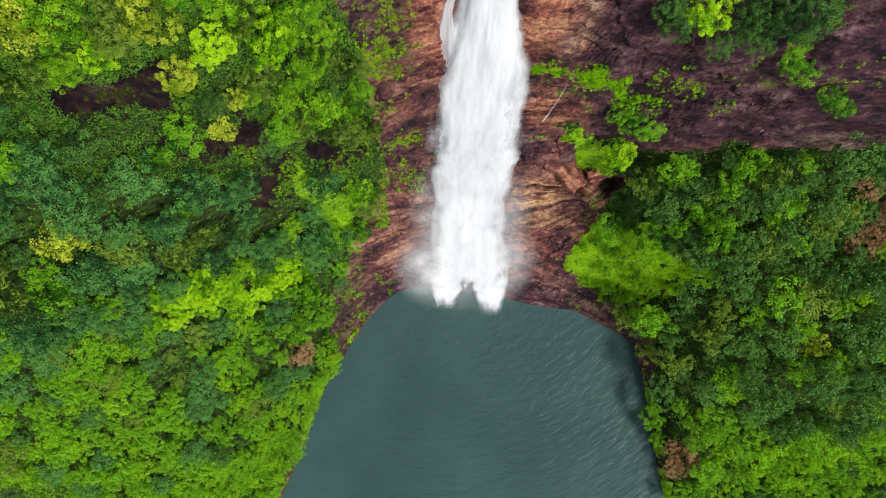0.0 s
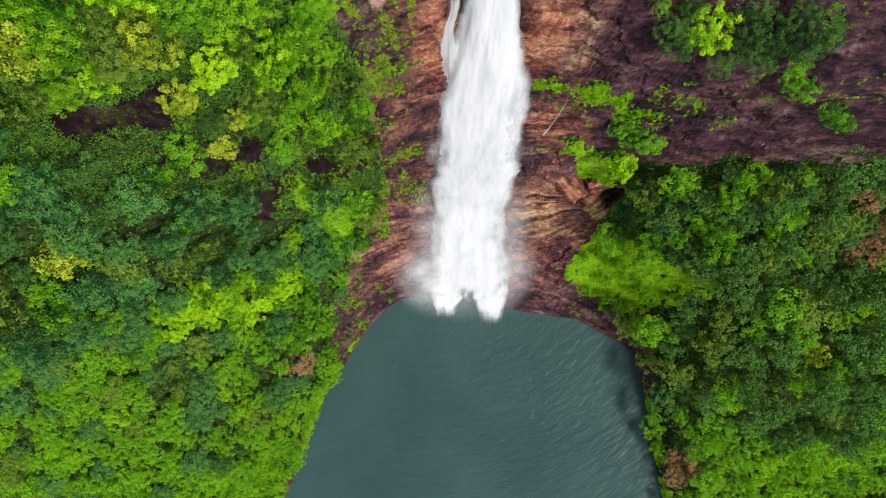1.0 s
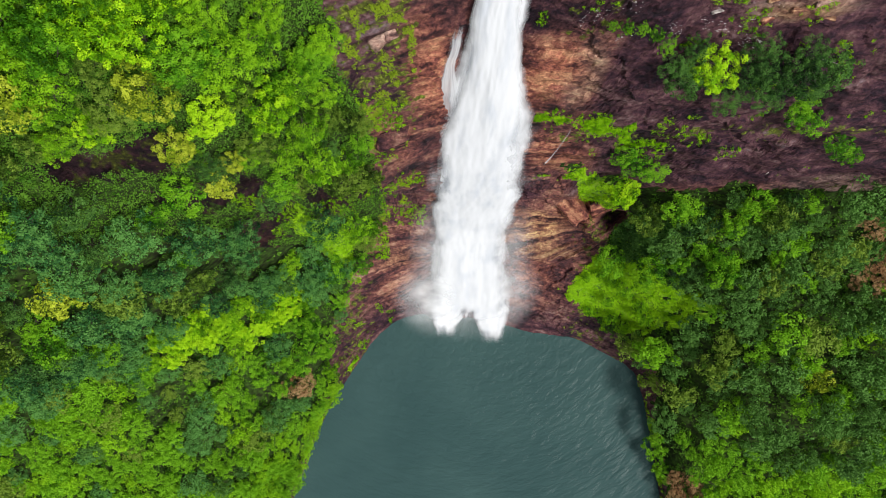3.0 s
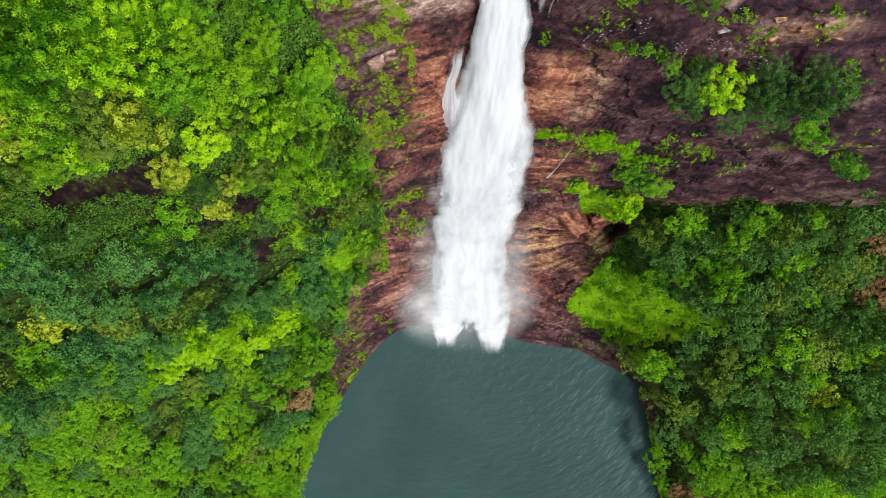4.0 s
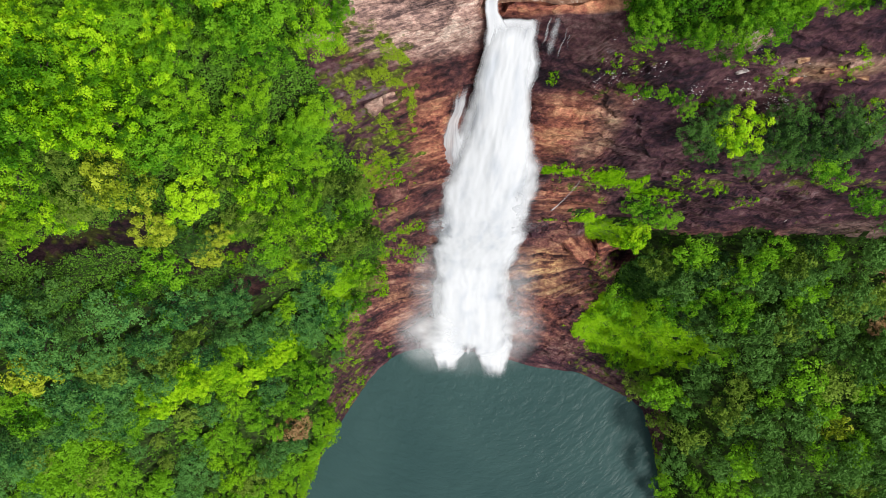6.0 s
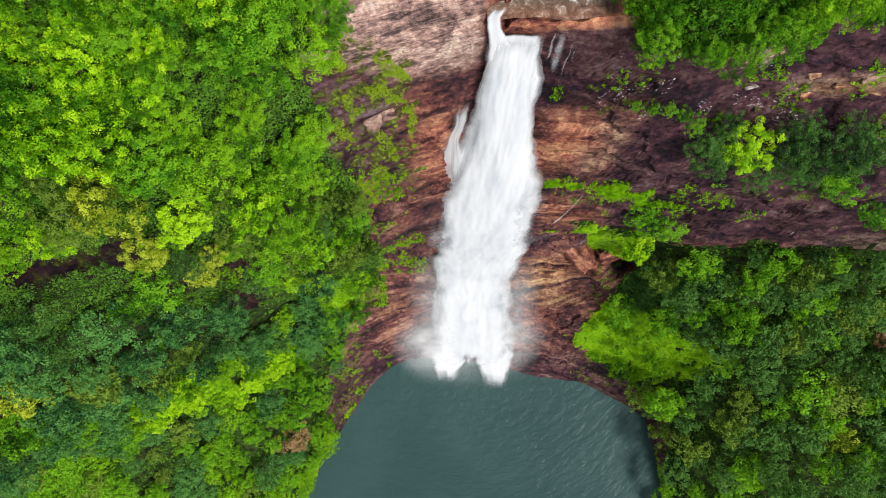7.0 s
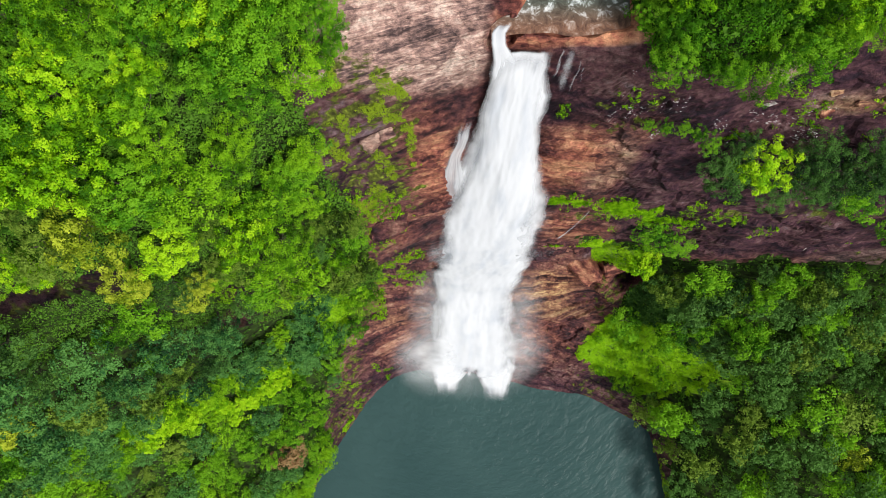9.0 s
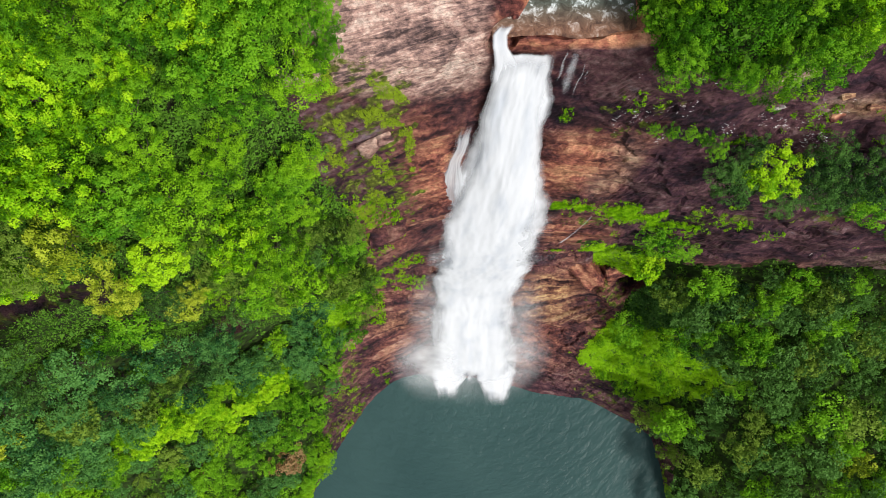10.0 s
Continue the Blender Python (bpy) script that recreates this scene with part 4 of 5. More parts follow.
part("chute", sheet([(27.6, 89.55, 2.6, 3.6), (27.0, 89.5, 2.25, 3.15), (26.4, 89.3, 2.25, 3.2), (25.7, 87.9, 2.45, 4.0), (24.8, 85.2, 2.5, 4.0)], 14, 40, 0.1, 3.0, CURTAIN, "chute", 0.1, (0.5, 2.0)), fall, "narrow notch where the river pours out")
part("main_curtain", sheet(FALL[1:], 60, 240, 0.6, 1.0, CURTAIN, "main_curtain", 0.12, (0.5, 2.5), 1.2, 1.0), fall, "dense white falling water")
part("front_curtain", sheet([(y - 0.5 * k / 8, z + 0.3, l + 0.5, r - 0.5) for k, (y, z, l, r) in enumerate(FALL[1:], 1)], 50, 220, 0.9, 5.0, CURTAIN, "front_curtain", 0.16, (3.0, 3.0), 0.9, 1.0), fall)
part("side_spray", sheet([(y - 0.5, z + 0.4, l - 1.9, r + 1.9) for y, z, l, r in FALL[5:15]], 50, 160, 0.5, 11.0, VEIL, "side_spray", 0.3, (6.0, 8.0), 1.6), fall, "thin torn spray at the sides")
part("side_veil", sheet([(23.5, 82.6, 0.35, 2.3), (22.6, 79.6, -0.05, 2.0), (21.4, 75.4, -0.6, 1.7), (19.8, 69.4, -1.2, 1.6), (17.8, 61.6, -1.5, 2.4), (15.5, 53.4, -2.0, 2.4)], 24, 90, 0.15, 21.0, SPLASH, "side_veil", 0.12, (3.2, 9.0), 0.9), fall, "thin separate strand of water")
part("left_tongue", sheet([(-2.5, 9.9, -2.4, 4.4), (-4.5, 7.4, -2.6, 4.2), (-7.5, 2.4, -2.4, 3.7), (-9.2, 0.45, -2.1, 2.9), (-11.6, 0.14, -1.6, 2.3)], 24, 50, 0.4, 31.0, CURTAIN, "left_tongue", 0.3, (1.5, 3.4), 0.9), fall)
part("right_tongue", sheet([(-2.5, 9.9, 4.4, 11.4), (-4.5, 7.4, 4.8, 11.6), (-7.5, 2.4, 5.6, 11.6), (-9.8, 0.45, 6.6, 11.4), (-12.8, 0.14, 7.4, 11.0)], 24, 50, 0.4, 37.0, CURTAIN, "right_tongue", 0.3, (1.5, 4.0), 0.9), fall)


def trickle(rows, seed, label, mat=STRAND):
    ob = tagged(new("trickle"), label, "waterfall", group="trickles beside the fall")
    part("strand", sheet(rows, 8, 40, 0.05, seed, mat, "strand", 0.05, (0.8, 2.0)), ob)


part("right_veil", sheet([(26.3, 89.5, 6.5, 7.7), (25.8, 88.9, 6.45, 7.7), (25.2, 87.7, 6.3, 7.65), (24.5, 86.1, 6.1, 7.6), (23.6, 83.9, 5.9, 7.5)], 18, 50, 0.1, 43.0, DRIPS, "right_veil", 0.1, (0.4, 3.6), 0.3), fall, "thin broken veil of water beside the main fall")
for k, (x0, drift, wide, y1) in enumerate(((6.6, -0.25, 0.20, 24.9), (7.9, -0.25, 0.14, 24.4), (8.3, -0.30, 0.16, 24.8), (8.7, 0.05, 0.10, 25.5))):
    steps = np.linspace(26.5, y1, 8)
    trickle([(float(y), 88.9 - (26.5 - y) * 3.0, x0 + drift * q / 7 + 0.07 * math.sin(1.9 * q + 2 * k), x0 + wide * (0.7 + 0.22 * q) + drift * q / 7 + 0.07 * math.sin(2.3 * q + k)) for q, y in enumerate(steps)], 61.0 + 3 * k, "thin broken white trickle beside the lip of the fall", DRIPS)
trickle([(y, surface(0.5 * (a + b), y) + 0.5, a, b) for y, a, b in ((5.9, -4.3, -3.7), (5.4, -4.0, -2.9), (4.9, -3.6, -2.2), (4.4, -3.0, -1.2))], 81.0, "small white splash of water on the red ledge", SPLASH)
trickle([(18.3, 62.7, 13.40, 13.60), (17.6, 59.9, 13.28, 13.54), (16.9, 57.1, 12.98, 13.32), (16.1, 53.6, 12.42, 12.88), (15.3, 50.0, 11.6, 12.3)], 63.0, "long thin white trickle down the red ledge")


def spray_cloud(cx, cy, rx, ry, up, seed, thick):
    """A thin shell of drifting spray that hugs the rocks at the foot of the fall."""
    u, v = np.linspace(-1, 1, 36), np.linspace(-1, 1, 36)
    U, V = np.meshgrid(u, v, indexing="ij")
    x, y = cx + U * rx, cy + V * ry
    z = up + 1.25 * np.maximum(y + 8, 0) + 0.8 * fbm(x * 0.2, y * 0.2, seed)
    me = mesh_from("spray", np.stack([x, y, z], -1).reshape(-1, 3), grid_faces(36, 36), [MIST], smooth=True)
    at = me.attributes.new("ends", "FLOAT", "POINT")
    soft_edge = np.clip(1 - np.hypot(U, V), 0, 1)
    at.data.foreach_set("value", (thick * soft_edge * soft_edge * (3 - 2 * soft_edge)).astype(np.float32).ravel())
    return part("spray", me, fall, "soft white spray over the rocks")


for k, (cx, cy, rx, ry, up, thick) in enumerate(((-1.8, -3.5, 8.0, 8.0, 6.0, 0.78), (11.0, -2.5, 6.5, 7.5, 6.5, 0.6), (5, -8.0, 12, 4.5, 4.0, 0.18), (-1.5, 5, 5, 8, 9.0, 0.35), (10.8, 5, 4, 8, 9.0, 0.3))):
    spray_cloud(cx, cy, rx, ry, up, 71.0 + 5 * k, thick)


# ---- painted wet glints, boulders ----
def build_glints():
    # small white flakes that stand in for highlights on seeping water
    r = np.random.default_rng(5)
    x, y = r.uniform(10.8, 27, 3000), r.uniform(22.2, 25.4, 3000)
    ok = (rockiness(x, y) > 0.2) & (fbm(x * 0.5, y * 1.4, 3.0, 3) > 0.02 + 0.3 * r.random(len(x)))
    x, y = x[ok][:330], y[ok][:330]
    ln, wd = r.uniform(0.012, 0.09, len(x)), r.uniform(0.005, 0.010, len(x))
    z = surfaces(x, y)
    a = r.normal(0.1, 0.3, len(x))
    vs = []
    for s, t in ((-1, -1), (1, -1), (1, 1), (-1, 1)):
        px, py = x + s * ln * np.cos(a) - t * wd * np.sin(a), y + s * ln * np.sin(a) + t * wd * np.cos(a)
        vs.append(np.stack([px, py, z + 0.03], -1))
    v = np.stack(vs, 1).reshape(-1, 3)
    me = mesh_from("seep", v, np.arange(len(v)).reshape(-1, 4), [GLINT_WHITE])
    return tagged(new("water_glints", me), "white flakes painted as glints of seeping water on dark rock", "water", kind="stuff")


def boulder(x, y, size, flat, seed, mat, label, lift=0.2, turn=0.0, long=0.75, lean=0.25, bed=("iron_bed", 0.6)):
    """An angular block: a box with skewed sides, chipped edges and a rough skin."""
    bm = bmesh.new()
    bmesh.ops.create_cube(bm, size=2.0)
    r = random.Random(seed)
    for v in bm.verts:
        v.co = Vector((v.co.x * (1 + r.uniform(-0.28, 0.18)), v.co.y * (1 + r.uniform(-0.28, 0.18)), v.co.z * (1 + r.uniform(-0.25, 0.1))))
    bmesh.ops.bevel(bm, geom=bm.edges[:], offset=0.16, segments=1, affect="EDGES")
    bmesh.ops.triangulate(bm, faces=bm.faces[:])
    bmesh.ops.subdivide_edges(bm, edges=bm.edges[:], cuts=3, use_grid_fill=True)
    co = np.array([v.co[:] for v in bm.verts])
    rough = 0.10 * fbm(co[:, 0] * 1.8, co[:, 1] * 1.8, co[:, 2] * 1.8 + seed) + 0.05 * cells(co[:, 0] * 1.4 + co[:, 2], co[:, 1] * 2.5 + 0.6 * co[:, 2], seed)
    co = co * (1 + rough[:, None])
    for v, q in zip(bm.verts, co):
        v.co = q * np.array([size, size * long, size * flat])
    me = bpy.data.meshes.new("boulder")
    bm.to_mesh(me)
    bm.free()
    me.materials.append(mat)
    line = co @ np.array([0.15, 1.0, 0.35]) * size
    me.attributes.new("bed_tone", "FLOAT", "POINT").data.foreach_set("value", (0.55 + 0.5 * vnoise(np.floor(line * 3) * 2.7, seed, 0.0)).astype(np.float32))
    me.attributes.new(bed[0], "FLOAT", "POINT").data.foreach_set("value", np.full(len(co), bed[1], np.float32))
    me.attributes.new("fissure_and_shade", "FLOAT", "POINT").data.foreach_set("value", np.clip(1 - np.abs(vnoise(line * 2.4, co[:, 0] * 0.5, seed)) / 0.2, 0, 1).astype(np.float32))
    ob = tagged(new("boulder", me), label, "boulder", group="boulders on the cliff")
    ob.matrix_basis = Matrix.LocRotScale((x, y, surface(x, y) + lift - 0.25 * size), Euler((lean, 0.1, turn)), None)
    return ob


boulder(21.9, 24.45, 0.62, 0.25, 1.0, PALE, "pale grey flat boulder on the dark ledge", 0.1, 0.25, 0.4)
boulder(26.2, 24.0, 0.55, 0.4, 3.1, ROCK, "reddish broken boulder on the dark ledge", 0.1, 0.6, 0.5)
boulder(19.2, 24.75, 0.8, 0.3, 2.3, ROCK, "brownish pink slab under the edge of the forest", 0.0, 0.35, 0.35, 0.25, ("weathered", 0.3))
boulder(25.9, 25.0, 0.6, 0.4, 6.1, ROCK, "brownish pink slab under the edge of the forest", 0.0, 0.3, 0.45, 0.25, ("tan_bed", 0.4))
boulder(-5.3, 21.95, 0.85, 0.6, 4.2, ROCK, "pinkish weathered boulder beside mossy tufts", 0.1, 0.9, 0.75, 0.25, ("weathered", 0.35))
boulder(-4.3, 22.3, 0.55, 0.6, 5.0, ROCK, "pinkish weathered boulder beside mossy tufts", 0.1, 0.3, 0.75, 0.25, ("weathered", 0.35))
boulder(-5.4, 16.6, 1.9, 0.7, 8.3, ROCK, "long brown block under a mossy ledge", 0.3, 0.35, 0.45, 0.25, ("varnish_and_shade", 0.35))
boulder(20.2, 12.3, 3.0, 0.8, 0.4, ROCK, "large red angular block at the cliff foot", 0.9, -0.75, 0.55, 0.55)
boulder(23.6, 12.0, 1.5, 0.9, 1.7, ROCK, "red broken block at the cliff foot", 0.5, 0.4, 0.8, 0.4)
for k, (x, y, size, turn, bed) in enumerate(((28.3, 24.35, 0.7, 0.15, "tan_bed"), (29.9, 24.75, 0.85, 0.35, "weathered"), (31.4, 24.2, 0.6, -0.2, "tan_bed"), (20.9, 25.35, 0.75, 0.3, "weathered"))):
    boulder(x, y, size, 0.3, 11.3 + 1.7 * k, ROCK, "long tan slab broken from the dark ledge", 0.05, turn, 0.32, 0.2, (bed, 0.4))
build_glints()


# ---- plants ----
rng = np.random.default_rng(7)


def unit(v):
    return v / (np.linalg.norm(v, axis=-1, keepdims=True) + 1e-9)


def leaves(centres, facing, size, wide, rng_, lift=0.45, jitter=0.34):
    """Small pointed leaves that face about the given way."""
    n = len(centres)
    nor = unit(unit(facing) + rng_.normal(0, jitter, (n, 3)))
    way = unit(np.cross(nor, rng_.normal(0, 1, (n, 3))))
    way = unit(way + unit(facing) * lift)
    side = unit(np.cross(way, nor))
    ls = size * rng_.uniform(0.65, 1.3, (n, 1))
    root = centres + way * ls * 0.25
    v = np.stack([root + side * ls * wide, centres + way * ls, root - side * ls * wide], 1).reshape(-1, 3)
    f = np.arange(n * 3).reshape(-1, 3)
    return v, f


def crown_mesh(name, clumps, per, leaf, mat, seed, flat=0.75, tuft=(0.14, 0.34)):
    """A crown of radius about 1 around (0, 0, 1.35): many leafy clumps with dark gaps between them."""
    r = np.random.default_rng(seed)
    lobes = unit(r.normal(0, 1, (5, 3)))
    vs, fs, tones, base = [], [], [], 0
    for k in range(clumps):
        g = (k + 0.5) / clumps
        pol = math.acos(1 - 1.35 * g)
        azi = k * 2.39996 + r.uniform(-0.5, 0.5)
        d = np.array([math.sin(pol) * math.cos(azi), math.sin(pol) * math.sin(azi), math.cos(pol)])
        reach = 0.76 + 0.26 * max(0.0, float((lobes @ d).max()) - 0.35) + r.normal(0, 0.16)
        if r.random() < 0.12:
            reach *= 0.72
        c = d * reach * np.array([1, 1, flat]) + np.array([0, 0, 1.35])
        cr = r.uniform(*tuft)
        way = unit(r.normal(0, 1, (per, 3)) + d * 0.7 + np.array([0, 0, 0.45]))
        start = c + way * cr * r.uniform(0.62, 1.0, (per, 1)) * np.array([1, 1, 0.9])
        v, f = leaves(start, way, leaf, 0.36, r)
        vs.append(v), fs.append(f + base), tones.append(np.full(len(v), r.normal(0, 0.36)))
        base += len(v)
    # inner leaves, toned darker: shade in the gaps put into their colour
    for k in range(9):
        d = unit(r.normal(0, 1, 3) + np.array([0, 0, 0.8]))
        c = d * r.uniform(0.2, 0.55) * np.array([1, 1, flat]) + np.array([0, 0, 1.35])
        few = max(12, per // 2)
        way = unit(r.normal(0, 1, (few, 3)) + np.array([0, 0, 0.6]))
        v, f = leaves(c + way * 0.3 * r.uniform(0.2, 1.0, (few, 1)), way, leaf * 1.3, 0.36, r)
        vs.append(v), fs.append(f + base), tones.append(np.full(len(v), -0.2))
        base += len(v)
    v, f, tones = np.concatenate(vs), np.concatenate(fs), np.concatenate(tones)
    if name is None:
        return v, f, tones
    me = mesh_from(name, v, f, [mat])
    me.attributes.new("tone", "FLOAT", "POINT").data.foreach_set("value", tones.astype(np.float32))
    return me


def limb(bm, a, b, r0, r1, sides=6):
    a, b = Vector(a), Vector(b)
    q = (b - a).to_track_quat("Z", "Y").to_matrix()
    rings = []
    for p, rad in ((a, r0), (b, r1)):
        rings.append([bm.verts.new(p + q @ Vector((rad * math.cos(2 * math.pi * k / sides), rad * math.sin(2 * math.pi * k / sides), 0))) for k in range(sides)])
    for k in range(sides):
        bm.faces.new((rings[0][k], rings[0][(k + 1) % sides], rings[1][(k + 1) % sides], rings[1][k]))


def trunk_mesh(name, seed):
    r = random.Random(seed)
    bm = bmesh.new()
    top = (r.uniform(-0.06, 0.06), r.uniform(-0.06, 0.06), 0.75)
    limb(bm, (0, 0, -0.35), (0, 0, 0.1), 0.085, 0.065)
    limb(bm, (0, 0, 0.1), top, 0.065, 0.05)
    for k in range(5):
        a = k * 1.26 + r.uniform(-0.3, 0.3)
        mid = (0.26 * math.cos(a), 0.26 * math.sin(a), 0.90 + r.uniform(-0.1, 0.1))
        limb(bm, top, mid, 0.04, 0.026, 5)
        limb(bm, mid, (0.48 * math.cos(a + 0.2), 0.48 * math.sin(a + 0.2), 1.12 + r.uniform(-0.1, 0.1)), 0.026, 0.01, 4)
    me = bpy.data.meshes.new(name)
    bm.to_mesh(me)
    bm.free()
    me.materials.append(BARK)
    return me


KINDS = {
    # name: leaf colour, clumps, leaves a clump, leaf length, flatness, label
    "lime_broad": ("bright", 34, 38, 0.17, 0.7, "bright lime-green broadleaf tree on the steep slope"),
    "lime_fine": ("lime", 32, 32, 0.14, 0.8, "yellow-green small-leaved tree on the steep slope"),
    "yellow": ("yellow", 26, 30, 0.17, 0.6, "pale yellowish tree with thin open crown"),
    "teal_fine": ("teal", 36, 32, 0.14, 0.8, "blue-green fine-leaved tree on the shaded slope"),
    "green_broad": ("green", 34, 36, 0.165, 0.75, "fresh green broadleaf tree in dense forest"),
    "green_fine": ("green", 33, 32, 0.14, 0.8, "mid-green rounded tree in dense forest"),
    "deep_fine": ("deep", 34, 30, 0.14, 0.85, "dark blue-green forest tree with fine leaves"),
    "deep_broad": ("deep", 30, 32, 0.17, 0.75, "dark green broadleaf tree in the shaded slope"),
    "olive": ("olive", 32, 30, 0.16, 0.75, "dull olive-green tree among brighter crowns"),
    "brown": ("brown", 18, 26, 0.17, 0.6, "dry brownish shrub among green crowns"),
}
PROTO, SPARSE = {}, {}
for num, (kind, (leafcol, clumps, per, size, flat, label)) in enumerate(KINDS.items()):
    for var in range(2):
        SPARSE[kind, var] = crown_mesh(None, clumps - 8, int(per * 1.55), size * 0.88, None, 500 + num * 10 + var, flat, (0.16, 0.30))
        for sort in ("tree", "shrub"):
            for near in (True, False):
                PROTO[sort, kind, var, near] = [num, var, None]


def outward(x, y):
    """The ground's height, and the way in which plants grow there: up, and out from steep slopes."""
    z = float(land(x, y))
    gx, gy = float(land(x + 0.7, y) - land(x - 0.7, y)) / 1.4, float(land(x, y + 0.7) - land(x, y - 0.7)) / 1.4
    n = Vector((-gx, -gy, 1)).normalized()
    return z, (n * 0.55 + Vector((0, 0, 0.45))).normalized(), math.hypot(gx, gy)


def plant(kind, x, y, radius, tall=1.0, sink=0.15, sort="tree"):
    """One tree or shrub as a thing of its own."""
    z, axis, steep = outward(x, y)
    var = int(rng.integers(2))
    turn = axis.to_track_quat("Z", "Y").to_matrix().to_4x4() @ Matrix.Rotation(float(rng.uniform(0, 6.28)), 4, "Z")
    spot = Matrix.Translation((x, y, z - sink)) @ turn
    shape = (radius * float(rng.uniform(0.9, 1.15)), radius * float(rng.uniform(0.9, 1.15)), radius * tall)
    near = z > (66 if x > 8 else 79) and -27 < x < 33 and y < 29.5
    proto = PROTO[sort, kind, var, near]
    if proto[2] is None:
        leafcol, clumps, per, size, flat, label = KINDS[kind]
        if sort == "shrub":
            label = label.replace("tree", "shrub")
        ob = proto[2] = tagged(new(sort), label, sort, group="forest trees" if sort == "tree" else "slope shrubs")
        part("trunk", trunk_mesh("trunk", proto[0] * 7 + var), ob, "thin grey-brown trunk")
        if near:
            crown = crown_mesh("crown", clumps + 26, int(per * 3.0), size * 0.43, LEAF[leafcol], 100 + proto[0] * 10 + var, flat, (0.12, 0.22))
        else:
            crown = crown_mesh("crown", clumps + 6, int(per * 1.8), size * 0.74, LEAF[leafcol], 100 + proto[0] * 10 + var, flat, (0.15, 0.28))
        part("crown", crown, ob)
        ob.matrix_basis = spot
    else:
        ob = copy_thing(proto[2], spot)
    ob.scale = shape
    return ob


def joined_woods(spots):
    """The far crowns that nobody could count, in one mesh."""
    cols = list(LEAF)
    vs, fs, mi, tone, base = [], [], [], [], 0
    for kind, x, y, radius, tall in spots:
        v, f, clump_tone = SPARSE[kind, int(rng.integers(2))]
        z, axis, steep = outward(x, y)
        turn = axis.to_track_quat("Z", "Y").to_matrix() @ Matrix.Rotation(float(rng.uniform(0, 6.28)), 3, "Z")
        w = v * np.array([1, 1, tall]) * radius * rng.uniform(0.9, 1.15, (1, 3))
        vs.append(w @ np.array(turn).T + np.array([x, y, z - 0.15]))
        fs.append(f + base)
        mi.append(np.full(len(f), cols.index(KINDS[kind][0])))
        tone.append(clump_tone + rng.uniform(0, 1))
        base += len(v)
    me = mesh_from("woods", np.concatenate(vs), np.concatenate(fs), [LEAF[k] for k in cols])
    me.polygons.foreach_set("material_index", np.concatenate(mi).astype(np.int32))
    at = me.attributes.new("tone", "FLOAT", "POINT")
    at.data.foreach_set("value", np.concatenate(tone).astype(np.float32))
    return tagged(new("woods", me), "dense green forest canopy on the valley slopes", "forest", kind="stuff")


def mixture(x, y):
    """Which kinds of tree grow at a place, with their shares, the crown's radius and the spacing."""
    patch = float(vnoise(x * 0.16, y * 0.16, 3.3))
    u, v = (x + 30) * 0.906 + (y + 4.5) * 0.423, -(x + 30) * 0.423 + (y + 4.5) * 0.906
    bank = x < 0 and y < -8 and land(x, y) < 9
    if (u / 10) ** 2 + (v / 3.2) ** 2 < 1 + 0.4 * patch or bank:
        return ({"lime_fine": 4, "green_fine": 4, "green_broad": 2} if bank else {"lime_fine": 3, "lime_broad": 6}), (0.9, 1.7), 1.15
    if x < 5:
        if y > 17.5:
            if -15.5 < x < -7.5 and y < 25.5:
                return {"green_fine": 3, "green_broad": 3, "lime_fine": 3}, (1.1, 2.0), 1.6
            return {"lime_broad": 9 + 9 * patch, "lime_fine": 3, "green_broad": 3.2 - 7 * patch, "yellow": 0.5, "olive": 0.12, "green_fine": 2.2 - 4 * patch}, (1.1, 2.1), 1.4
        if y > 11.5:
            return {"lime_fine": 3.2, "lime_broad": 1.4, "olive": 3.0, "green_fine": 2.6, "deep_fine": 2.2, "yellow": 0.9}, (1.0, 1.9), 1.5
        if y > -2 + 0.25 * (x + 20) and x < -13:
            return {"teal_fine": 7, "green_fine": 2.5, "deep_fine": 1.2, "olive": 0.8 + patch, "lime_fine": 0.4}, (1.3, 2.4), 1.95
        return {"green_fine": 4.5, "lime_fine": 1.9 + 2.8 * patch, "green_broad": 3.2, "olive": 0.9, "teal_fine": 2.6 - 2 * patch, "deep_fine": 0.5, "brown": 0.12}, (1.2, 2.4), 2.3
    if y > 23.3:
        return {"lime_fine": 6, "lime_broad": 1.6, "green_fine": 3.5, "green_broad": 1.5}, (0.9, 1.6), 1.2
    if y > -3 + 0.05 * x:
        return {"green_fine": 3.2, "deep_broad": 3.2, "deep_fine": 3.4, "lime_fine": 1.3 + 1.8 * patch, "green_broad": 1.5, "olive": 1.4}, (1.3, 2.6), 2.35
    if y > -28:
        return {"deep_fine": 5.2, "deep_broad": 3.8, "green_fine": 2.0, "lime_fine": 0.7 + 1.8 * patch, "olive": 1.8, "green_broad": 0.8}, (1.5, 3.1), 2.7
    return {"lime_fine": 3, "green_fine": 3.5, "deep_fine": 1.2, "green_broad": 1.5, "brown": 0.3}, (1.4, 2.6), 2.5


SPOTS = []
# single trees that stand out: kind, x, y, radius, height share
SINGLES = [("yellow", -19.6, 16.4, 2.0, 0.9), ("lime_broad", -17.0, 15.4, 1.6, 0.9), ("lime_broad", 22.7, 21.9, 1.9, 1.0), ("yellow", 56.1, -13.4, 2.2, 1.0), ("yellow", -35.6, 2.4, 2.0, 1.0), ("olive", -21.8, 15.2, 1.7, 0.9),
           ("lime_broad", 24.6, 14.6, 2.0, 1.0)]


